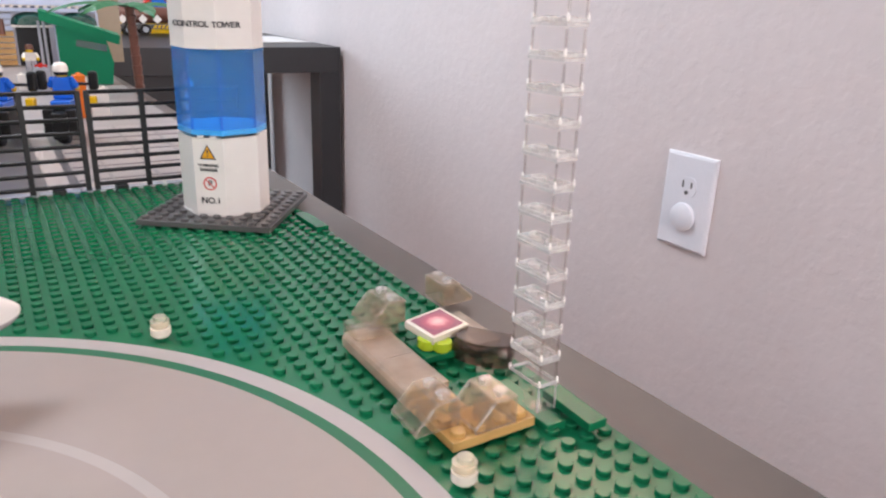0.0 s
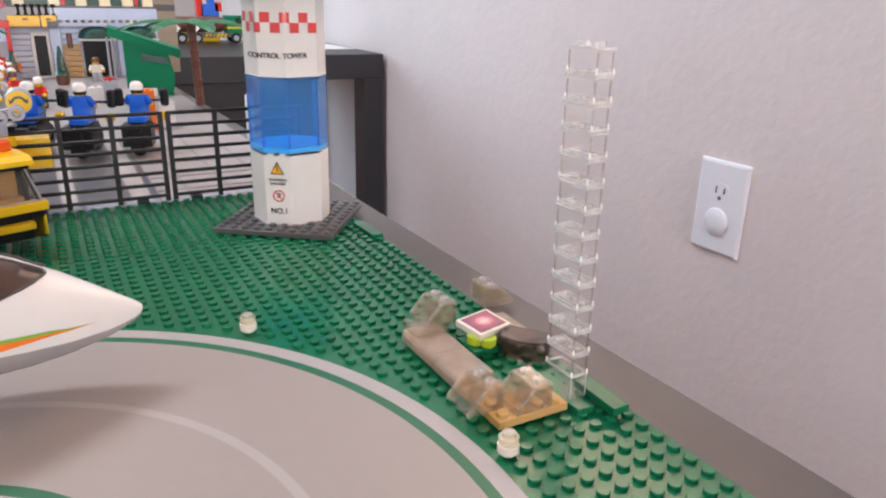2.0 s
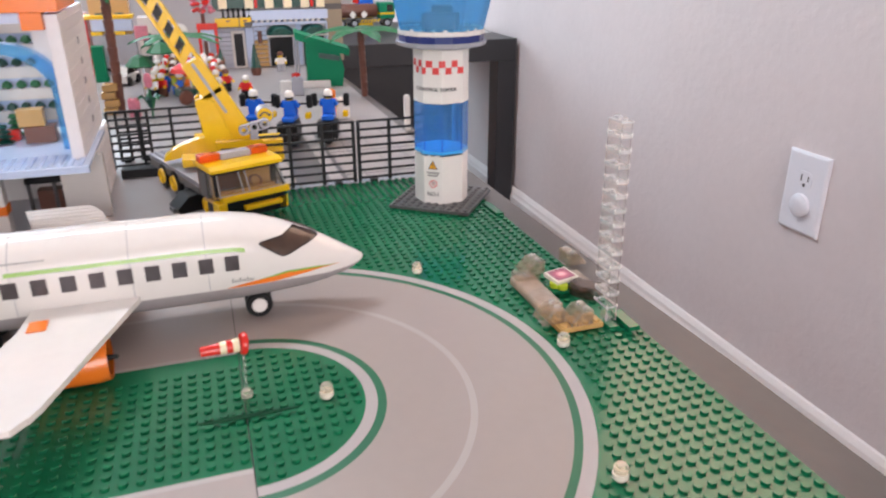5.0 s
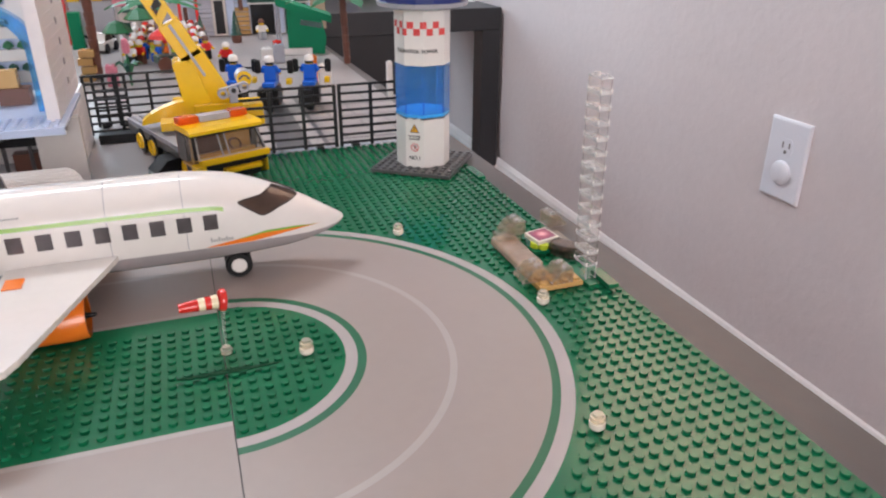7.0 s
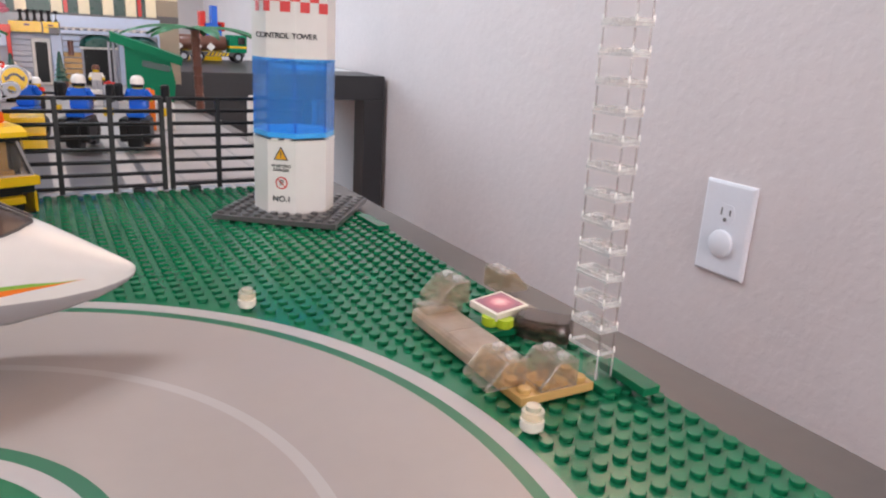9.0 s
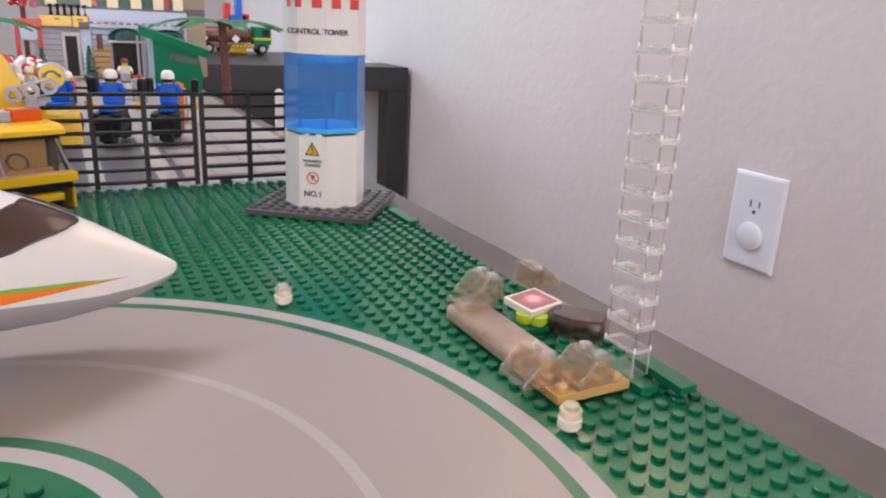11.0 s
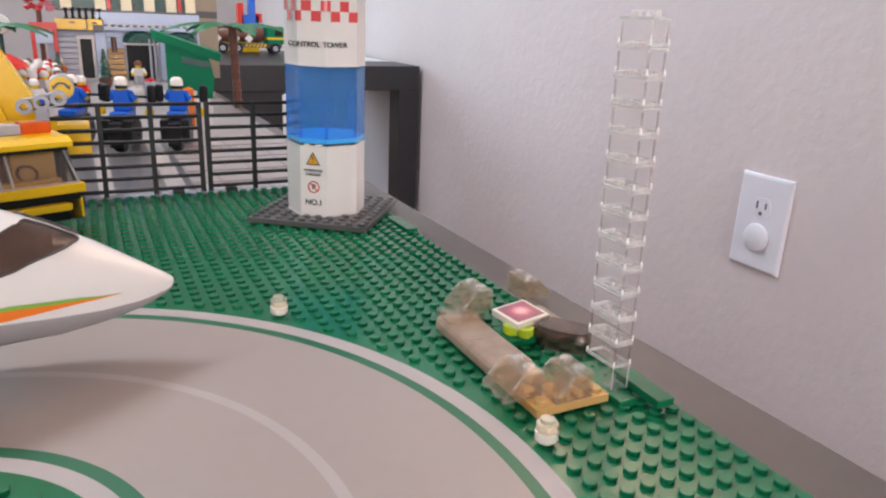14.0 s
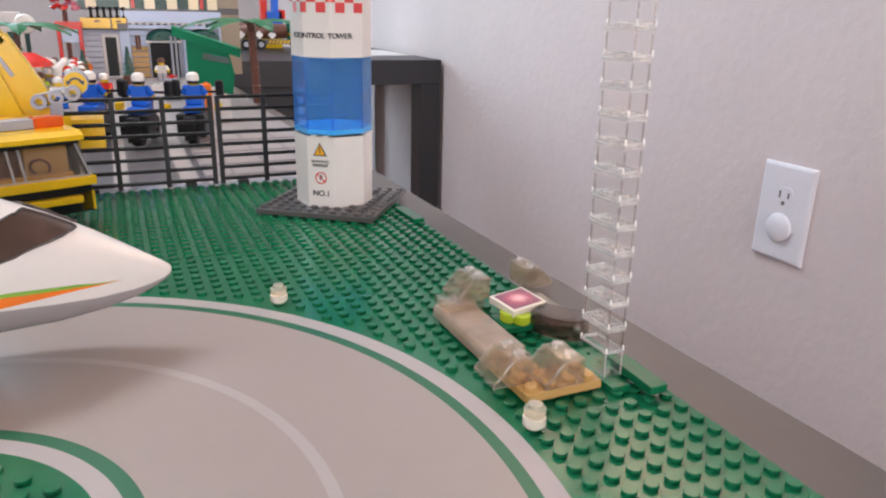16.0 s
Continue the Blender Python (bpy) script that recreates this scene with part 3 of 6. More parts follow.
studs(bm, [(0.036 * math.cos(a), 0.036 * math.sin(a)) for a in [i * math.tau / 22 for i in range(22)]], Z4 + 0.0165, 10)
part("gallery_ring", bm, WHITE, tower, "white studded ring")
for k in range(8):
    a = math.pi / 8 + k * math.pi / 4
    bm = nb()
    r0, r1, z0, z1 = 0.0375, 0.0455, Z4 + 0.0167, Z4 + 0.052
    half0, half1 = r0 * math.tan(math.pi / 8) - 0.0002, r1 * math.tan(math.pi / 8) - 0.0002
    q = [[(r0 - t, -half0, z0), (r0 - t, half0, z0), (r1 - t, half1, z1), (r1 - t, -half1, z1)] for t in (0.0012, 0.0)]
    loft(bm, q)
    bmesh.ops.transform(bm, matrix=Matrix.Rotation(a, 4, "Z"), verts=bm.verts)
    part("cabin_pane", bm, BLUE_GLASS, tower, "clear light blue slanted pane")
bm = nb()
lathe(bm, [(0, Z4 + 0.052), (0.0465, Z4 + 0.052), (0.0465, Z4 + 0.0555), (0.030, Z4 + 0.062), (0, Z4 + 0.062)], 16, phase=math.pi / 16)
part("cabin_roof", bm, WHITE, tower)
bm = nb()
box(bm, -0.016, 0.016, -0.008, 0.006, Z4 + 0.0165, Z4 + 0.030, 0.0004)
box(bm, -0.010, 0.010, 0.002, 0.005, Z4 + 0.030, Z4 + 0.036, 0.0004)
part("cabin_desk", bm, LIGHT_GREY, tower)


def on_face(k, u, z, d=0.0002):
    """Pose for print on face k of the tower: 0 is the flat face towards the runway, odd ones the cut corners."""
    dist = 0.0242 if k % 2 == 0 else (0.024 + 0.009) / math.sqrt(2) - 0.0003
    return Matrix.Rotation(k * math.pi / 4, 4, "Z") @ pose(u, -dist - d, z, 90, 0, 0)


def around(u, view=17.0):
    """Point and outward normal of the tower's skin at the sideways place u (metres) as it shows from the runway's end."""
    turn = radians(-view - TOWER_TURN)
    across, back = Vector((math.cos(turn), math.sin(turn))), Vector((-math.sin(turn), math.cos(turn)))
    ring = [Vector(p[:2]) for p in octagon(0.0244, 0)]
    best = None
    for a, b_ in zip(ring, ring[1:] + ring[:1]):
        ua, ub = a.dot(across), b_.dot(across)
        if min(ua, ub) - 1e-9 <= u <= max(ua, ub) + 1e-9 and abs(ub - ua) > 1e-9:
            p = a + (b_ - a) * ((u - ua) / (ub - ua))
            if best is None or p.dot(back) < best[0]:
                e = (b_ - a).normalized()
                best = (p.dot(back), p, Vector((e.y, -e.x)))
    return best[1], best[2]


def side_u(px):
    return (px - 308.0) / 212.0 * 0.0252


cols = [97, 115, 135, 157, 188, 238, 288, 336, 384, 430, 475]
for row in range(2):
    for c in range(10):
        if (c + row) % 2 == 0:
            bm = nb()
            steps = [cols[c] + (cols[c + 1] - cols[c]) * i / 3 for i in range(4)]
            z0 = Z4 - 0.0157 - row * 0.0060
            for p0, p1 in zip(steps, steps[1:]):
                (a, na), (b_, n2) = around(side_u(p0)), around(side_u(p1))
                a, b_ = a + na * 0.00025, b_ + n2 * 0.00025
                bm.faces.new([bm.verts.new(v) for v in ((a.x, a.y, z0), (b_.x, b_.y, z0), (b_.x, b_.y, z0 + 0.0060), (a.x, a.y, z0 + 0.0060))])
            part("red_check", bm, RED_PRINT, tower)
ADVANCE = {"C": 0.74, "O": 0.80, "N": 0.76, "T": 0.62, "R": 0.72, "L": 0.60, " ": 0.42, "W": 0.98, "E": 0.66}
TITLE = "CONTROL TOWER"
whole = sum(ADVANCE[ch] for ch in TITLE)
run = 0.0
for ch in TITLE:
    if ch != " ":
        p, n_ = around(side_u(116 + 306 * (run + ADVANCE[ch] / 2) / whole))
        ang = math.degrees(math.atan2(n_.x, -n_.y))
        broad = min(2.4, 1 / max(0.3, math.cos(radians(ang + 17.0 + TOWER_TURN))))
        words("letter", ch, 0.0044, tower, pose(p.x + n_.x * 0.0003, p.y + n_.y * 0.0003, Z3 + 0.0130, 90, 0, ang) @ Matrix.Scale(broad, 4, (1, 0, 0)), BLACK_PRINT)
    run += ADVANCE[ch]
words("warning_text", "WARNING\nDANGER", 0.0026, tower, on_face(0, -0.0003, Z1 + 0.0295), BLACK_PRINT)
words("number_text", "NO.1", 0.0052, tower, on_face(0, 0.0, Z1 + 0.0095), BLACK_PRINT)
bm = nb()
prism(bm, [(-0.0048, -0.0040), (0.0048, -0.0040), (0.0, 0.0046)], -0.0001, 0.00012, "z")
tri = part("warning_triangle", bm, BLACK_PRINT, tower)
tri.matrix_basis = on_face(0, -0.0003, Z1 + 0.0385)
bm = nb()
prism(bm, [(-0.0037, -0.0033), (0.0037, -0.0033), (0.0, 0.0034)], 0.00012, 0.00022, "z")
part("triangle_field", bm, AMBER_PRINT, tri)
bm = nb()
box(bm, -0.0004, 0.0004, -0.0010, 0.0018, 0.00022, 0.00030)
box(bm, -0.0004, 0.0004, -0.0024, -0.0016, 0.00022, 0.00030)
part("exclamation_mark", bm, BLACK_PRINT, tri)
bm = nb()
ring_o = [(0.0040, 0.0), (0.0040, 0.0002), (0.0033, 0.0002), (0.0033, 0.0)]
lathe(bm, ring_o, 24)
box(bm, -0.0003, 0.0003, -0.0034, 0.0034, 0.0001, 0.00024, m=pose(0, 0, 0, 0, 0, 45))
sign = part("no_parking_ring", bm, RED_PRINT, tower)
sign.matrix_basis = on_face(0, 0.0, Z1 + 0.0200)
words("parking_letter", "P", 0.0048, tower, on_face(0, 0.0, Z1 + 0.0200, 0.0001), BLACK_PRINT)

# ---- clear brick mast ----
MAST_M = pose(-0.0211, 0.0109, 0.0129, 0, 0, 0.74)
for row, lean in ((0, -0.0061), (1, 0.0292)):
    MAST_M[row][2] = lean
mast = thing("brick_mast", MAST_M, "tall leaning mast of thirteen clear bricks on one clear foot", "mast")


def clear_brick(nx, ny, h, name, parent):
    """A clear brick: thin walls, a thick top; pale joints to the next brick, darker upright corners and beads paint
    caught light.
    """
    X, Y, g = nx * STUD - 0.0002, ny * STUD - 0.0002, 0.0002
    ring = [(g, g), (X, g), (X, Y), (g, Y)]
    b = nb()
    box(b, g, X, g, Y, 0.0001, h - 0.0001, 0.0002)
    body = part(name, b, MAST_CLEAR, parent)
    # pale frames paint the light gathered at each joint
    d = 0.0003
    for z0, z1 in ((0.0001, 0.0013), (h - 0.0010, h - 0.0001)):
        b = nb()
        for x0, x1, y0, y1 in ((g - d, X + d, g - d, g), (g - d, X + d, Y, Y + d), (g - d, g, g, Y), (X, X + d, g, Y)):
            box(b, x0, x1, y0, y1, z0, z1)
        part("brick_rim", b, JOINT_GLEAM, body, "pale rim painted as light caught in the joint")
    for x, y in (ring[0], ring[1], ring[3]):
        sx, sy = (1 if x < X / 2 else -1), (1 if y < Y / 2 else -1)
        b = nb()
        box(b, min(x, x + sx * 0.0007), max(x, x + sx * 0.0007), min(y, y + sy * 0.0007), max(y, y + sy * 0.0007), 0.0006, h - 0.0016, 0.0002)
        corner = part("brick_corner", b, CORNER_SHADE, body, "clear corner tinted dark for refraction")
        # pale bead painted as a glint where bricks meet
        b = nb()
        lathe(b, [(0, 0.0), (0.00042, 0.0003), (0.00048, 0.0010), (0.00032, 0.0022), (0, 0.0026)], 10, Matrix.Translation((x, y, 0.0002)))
        part("corner_bead", b, GLINT_BEAD, corner, "pale bead painted as a glint at the joint", smooth=True)
    b = nb()
    studs(b, grid(nx, ny), h, 16)
    part("brick_studs", b, STUD_CLEAR, body, smooth=True)
    return body


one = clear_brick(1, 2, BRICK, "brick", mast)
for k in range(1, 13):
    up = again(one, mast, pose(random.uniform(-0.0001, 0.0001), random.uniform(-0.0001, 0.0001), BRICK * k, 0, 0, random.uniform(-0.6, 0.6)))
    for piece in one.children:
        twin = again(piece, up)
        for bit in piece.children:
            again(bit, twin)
bm = nb()
brick_mesh(bm, 1, 1, BRICK, hollow=True, knobs=False)
foot = part("mast_foot", bm, MAST_CLEAR, mast, "clear foot")
foot.location = (0, 0, -BRICK)
# milky rods paint the bright upright lines of the foot
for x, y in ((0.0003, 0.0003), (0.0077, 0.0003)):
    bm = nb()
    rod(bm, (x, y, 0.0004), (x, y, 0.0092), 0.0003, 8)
    part("foot_edge", bm, EDGE_GLEAM, foot, smooth=True)

# ---- landing station by the bend ----


def tile(name, nx, ny, m, mat, label, z=PLATE, knobs=False, category="tile", group=""):
    b = nb()
    brick_mesh(b, nx, ny, z, knobs=knobs, bevel=0.0003)
    ob = part(name, b, mat)
    ob.matrix_basis = m
    return tagged(ob, label, category, group)


def slope_mesh(b, nx=2, ny=2, h=BRICK, lip=0.0016):
    """A sloping brick: low edge at x=0, the high row with its studs at the far x."""
    g = 0.0001
    X, Y = nx * STUD - g, ny * STUD - g
    w = 0.0013
    out = [(g, 0.0), (X, 0.0), (X, h), (X - STUD, h), (g, lip)]
    hollow = [(g + w, 0.0), (X - w, 0.0), (X - w, h - w), (X - STUD + 0.0004, h - w), (g + w, lip - 0.0006)]
    prism(b, out, g, g + w, "y")
    prism(b, out, Y - w, Y, "y")
    prism(b, [(X - STUD, h), (X, h), (X, h - w), (X - STUD + 0.0005, h - w)], g + w, Y - w, "y")
    prism(b, [(X, h - w), (X, 0.0), (X - w, 0.0), (X - w, h - w)], g + w, Y - w, "y")
    prism(b, [(g, 0.0), (g, lip), (X - STUD, h), (X - STUD + 0.0005, h - w), (g + w, 0.0)], g + w, Y - w, "y")
    lathe(b, [(0.0032, 0.0), (0.0032, h * 0.62), (0.0024, h * 0.62), (0.0024, 0.0)], 16, Matrix.Translation((X - STUD, Y / 2, 0)))
    return b


def slope_edges(parent, nx=2, ny=2, h=BRICK, lip=0.0016):
    """Milky rods that paint bright highlights along the moulded edges of a clear sloping brick."""
    b = nb()
    X, Y, g = nx * STUD - 0.0002, ny * STUD - 0.0002, 0.0002
    side_line = [(g, 0.0002), (g, lip), (X - STUD, h), (X, h), (X, 0.0002), (g, 0.0002)]
    edges(b, [[(x, y, z) for x, z in side_line] for y in (g, Y)] + [[(x, g, z), (x, Y, z)] for x, z in side_line[1:5]], 0.00030)
    part("slope_edge", b, SLOPE_GLEAM, parent)
    for j in range(ny):
        b = nb()
        studs(b, [(X - STUD / 2, (j + 0.5) * STUD)], h, 16)
        part("slope_stud", b, STUD_CLEAR, parent, "bright clear stud", smooth=True)


station = thing("landing_beacon", pose(0, 0, SH), "toy landing station of tan plates and clear slopes", "toy station")
bm = nb()
box(bm, -0.0559, -0.0241, 0.0081, 0.0239, 0.0, PLATE, 0.0002)
studs(bm, [(-0.052, 0.012), (-0.044, 0.012), (-0.036, 0.012), (-0.028, 0.012), (-0.052, 0.020), (-0.028, 0.020)], PLATE, 14)
part("front_plate", bm, TAN, station)
bm = nb()
box(bm, -0.0559, -0.0401, 0.0242, 0.0878, 0.0, PLATE, 0.0002)
part("side_plate", bm, TAN, station)
for y0, y1, up in ((0.0365, 0.0607, 0.0), (0.0608, 0.0878, 0.0001)):
    bm = nb()
    prism(bm, [(-0.0568, 0.0009), (-0.0561, 0.0009), (-0.0561, PLATE + 0.0001), (-0.0400, PLATE + 0.0001), (-0.0400, PLATE + 0.0033 + up), (-0.0550, PLATE + 0.0033 + up), (-0.0562, PLATE + 0.0026), (-0.0568, PLATE + 0.0012)], y0, y1, "y")
    part("side_panel", bm, PANEL_CLEAR, station, "milky clear low panel")
bm = nb()
box(bm, -0.0560, -0.0405, 0.0762, 0.0876, PLATE + 0.0036, PLATE + 0.0064, 0.0013)
part("panel_block", bm, SMOKY_CLEAR, station, "clear low block on the panel")
bm = nb()
box(bm, -0.0520, -0.0310, 0.0882, 0.0985, 0.0001, PLATE + 0.0034, 0.0008)
part("corner_block", bm, SMOKY_CLEAR, station, "clear low block")
bm = nb()
prism(bm, [(-0.0120, 0.0), (0.0, 0.0), (0.0, 0.0030), (-0.0105, 0.0030), (-0.0120, 0.0010)], 0.0600, 0.0900, "y")
part("wall_panel", bm, PANEL_CLEAR, station, "milky clear low panel")
for m in (pose(-0.0648, 0.0158, PLATE + 0.0002), pose(-0.0478, 0.0084, PLATE + 0.0002), pose(-0.0462, 0.0842, PLATE + 0.0036, 0, 0, 3), pose(0.0155, 0.1195, 0.0001, 0, 0, 180)):
    bm = nb()
    slope_mesh(bm)
    ob = part("clear_slope", bm, SMOKY_CLEAR, station)
    ob.matrix_basis = m
    slope_edges(ob)
bm = nb()
for dx, dy in ((-0.0302, 0.0672), (-0.0262, 0.0630)):
    lathe(bm, [(0, 0), (0.0030, 0.0), (0.0030, 0.0008), (0.0039, 0.0010), (0.0039, 0.0042), (0, 0.0042)], 16, Matrix.Translation((dx, dy, 0.0028)))
part("screen_foot", bm, LIME, station, "lime round bricks")
bm = nb()
box(bm, -0.0350, -0.0190, 0.0600, 0.0760, 0.0001, 0.0029, 0.0003)
part("foot_plate", bm, GREEN, station, "green plate")
scr = pose(-0.0228, 0.0727, 0.0069, 4, -2, 11)
bm = nb()
box(bm, -0.0095, 0.0095, -0.0085, 0.0085, 0.0, 0.0032, 0.0003)
# white tile; its shaded cream tone is put into the colour
pad = part("screen_tile", bm, LIGHT_BASE, station, "white tile with a pink printed star field")
pad.matrix_basis = scr
bm = nb()
box(bm, -0.0079, 0.0079, -0.0070, 0.0070, 0.0031, 0.0034)
part("print", bm, STAR_PRINT, pad, "pink print with a bright star")
# smoked windscreen: a thin upright curved front under a flat roof, open at the back
screen_m = pose(-0.0128, 0.0540, 0.0001, 0, 0, 38)


def visor_ring(z, r, out=0.0):
    """Half an oval, seen from above, bulging towards the runway; the inner line lies 1 mm inside the outer one."""
    arc = [math.pi * (0.06 + 0.88 * i / 18) for i in range(19)]
    outer = [(-(0.0068 + out) * r * math.sin(a) ** 0.75, -0.0125 * r * math.cos(a), z) for a in arc]
    inner = [(-(0.0058 + out) * r * math.sin(a) ** 0.75, -0.0114 * r * math.cos(a), z) for a in reversed(arc)]
    return outer + inner


bm = nb()
loft(bm, [visor_ring(0.0, 0.97), visor_ring(0.0035, 1.0, 0.0006), visor_ring(0.0068, 0.97), visor_ring(0.0078, 0.90)])
visor = part("windscreen", bm, VISOR, station, "smoked curved windscreen", smooth=True)
visor.matrix_basis = screen_m
bm = nb()
top_line = [(-0.0060 * math.sin(a) ** 0.75, -0.0112 * math.cos(a)) for a in [math.pi * (0.06 + 0.88 * i / 18) for i in range(19)]] + [(0.0075, 0.0105), (0.0075, -0.0105)]
prism(bm, top_line, 0.0077, 0.0088, "z")
part("roof", bm, VISOR, visor, "flat smoked roof")
for y0 in (-0.0108, 0.0098):
    bm = nb()
    prism(bm, [(-0.0010, 0.0), (0.0075, 0.0), (0.0075, 0.0076), (-0.0010, 0.0076)], y0, y0 + 0.0010, "y")
    part("side_wall", bm, VISOR, visor)

tile("tile", 1, 4, pose(-0.0222, 0.0035, 0.0, 0, 0, 0.7), GREEN, "dark green tile under the clear mast", category="tile", group="green tiles")
tile("tile", 1, 3, pose(-0.0130, -0.0055, 0.0030, 1.6, 0, 0), GREEN, "loose green tile resting on studs", category="tile", group="green tiles")
tile("tile", 1, 4, pose(-0.0085, 0.2310, 0.0, 0, 0, 2), GREEN, "dark green tile near the control tower", category="tile", group="green tiles")

# ---- runway lights ----


def runway_light(x, y):
    ob = thing("runway_light", pose(x, y, 0, 0, 0, random.uniform(0, 90)), "small clear and white round runway light", "runway light", "runway lights")
    b = nb()
    lathe(b, [(0, 0.0012), (0.0031, 0.0012), (0.0031, 0.0020), (0.0040, 0.0022), (0.0040, 0.0048), (0.0038, 0.0050), (0, 0.0050)], 18)
    part("base", b, LIGHT_BASE, ob, smooth=True)
    b = nb()
    lathe(b, [(0, 0.0051), (0.0030, 0.0051), (0.0030, 0.0056), (0.0038, 0.0057), (0.0038, 0.0079), (0.0036, 0.0081), (0.0025, 0.0081), (0.0025, 0.0097), (0, 0.0098)], 18)
    part("lens", b, LENS_CLEAR, ob, "frosted clear round lens", smooth=True)


for x, y in ((-0.116, 0.132), (-0.060, -0.004), (-0.212, -0.012), (-0.092, -0.124)):
    runway_light(x, y)

# a slim dark green streak on the studs before the windsock: shade put in as a shape
bm = nb()
prism(bm, [(-0.0265, -0.0008), (-0.014, -0.0020), (0.006, -0.0019), (0.0265, -0.0004), (0.0265, 0.0004), (0.008, 0.0016), (-0.010, 0.0015), (-0.0265, 0.0004)], 0.0, 0.0007, "z")
ob = part("plastic_strip", bm, SHADE_GREEN)
ob.matrix_basis = pose(-0.2548, -0.0176, SH, 0, 0, -1)
tagged(ob, "slim dark green streak painted as shade on the studs", "strip")

# ---- windsock ----
sock = thing("windsock", pose(-0.2545, 0.0025, 0), "red and white toy windsock on a clear pole", "windsock")
bm = nb()
lathe(bm, [(0, 0.0017), (0.0034, 0.0017), (0.0034, 0.0040), (0.0022, 0.0042), (0.0022, 0.0056), (0, 0.0056)], 16)
part("base", bm, LENS_CLEAR, sock, smooth=True)
bm = nb()
rod(bm, (0, 0, 0.005), (0.0010, 0.0085, 0.0290), 0.0013, 10)
part("pole", bm, CLEAR, sock, "clear pole", smooth=True)
bm = nb()
lathe(bm, [(0, -0.0003), (0.0058, -0.0003), (0.0064, 0.0004), (0.0064, 0.0022), (0.0056, 0.0034), (0, 0.0034)], 16, pose(0.0030, 0.0095, 0.0300, 0, -82, 8))
part("collar", bm, RED, sock, smooth=True)
aim = pose(-0.0010, 0.0095, 0.0296, 0, -88.5, 8)
for name, z0, z1, r0, r1, mat in (("stripe", 0.0, 0.0036, 0.0040, 0.0039, CREAM), ("stripe", 0.0036, 0.0070, 0.0039, 0.0037, RED), ("stripe", 0.0070, 0.0105, 0.0037, 0.0035, CREAM), ("tip", 0.0105, 0.0210, 0.0035, 0.0026, RED)):
    bm = nb()
    lathe(bm, [(0, z0), (r0, z0), (r1, z1), (0, z1)], 16, aim)
    part(name, bm, mat, sock, smooth=True)

# ---- fences ----


def fence_panel(m, group, w=0.1000, h=0.0675):
    """A black railing panel: four posts, eight rails, two feet."""
    ob = thing("fence", m, "black plastic railing panel with eight rails", "fence", group)
    for k in range(4):
        x = k * w / 3
        b = nb()
        box(b, x - 0.0017, x + 0.0017, -0.0016, 0.0016, 0.0012, h, 0.0003)
        part("post", b, BLACK, ob)
    b = nb()
    rod(b, (0, 0, 0), (w, 0, 0), 0.0014, 8)
    rail = part("rail", b, BLACK, ob, smooth=True)
    rail.location = (0, 0, 0.0050)
    for k in range(1, 8):
        again(rail, ob, Matrix.Translation((0, 0, 0.0050 + k * (h - 0.0060) / 7)))
    for x in (w * 0.18, w * 0.85):
        b = nb()
        box(b, x - 0.004, x + 0.004, -0.004, 0.004, 0.0, 0.0034, 0.0003)
        part("foot", b, BLACK, ob)
    return ob


fence_panel(pose(-0.1118, 0.3785, 0, 0, 0, 180), "railings at the street")
fence_panel(pose(-0.0064, 0.3785, 0, 0, 0, 180), "railings at the street")
fence_panel(pose(-0.3615, 0.5120, 0, 0, 0, 3), "railings behind the crane")
fence_panel(pose(-0.3560, 0.5460, 0, 0, 0, 4), "railings behind the crane", 0.0340, 0.0600)
bm = nb()
box(bm, -0.352, -0.310, 0.474, 0.490, 0.0, 0.0096, 0.0003)
tagged(part("kerb_block", bm, BLACK), "black block at the foot of the railing", "block")

# ---- airliner ----
plane = thing("airliner", pose(-0.164, 0.1135, 0), "white toy airliner with lime and orange stripes", "airliner")


def hull(x, half, bottom, low, top, shoulder, crown):
    """A ring of the fuselage at x: flat belly, upright sides, rounded roof."""
    pts = []
    for sy in (-1, 1):
        side_pts = [(sy * half * 0.45, bottom), (sy * half * 0.80, bottom + (low - bottom) * 0.35), (sy * half, low), (sy * half, top), (sy * half * 0.93, top + (shoulder - top) * 0.55), (sy * half * 0.74, shoulder), (sy * half * 0.40, crown - (crown - shoulder) * 0.22), (sy * half * 0.12, crown)]
        pts += side_pts if sy < 0 else side_pts[::-1]
    return [(x, y, z) for y, z in pts]


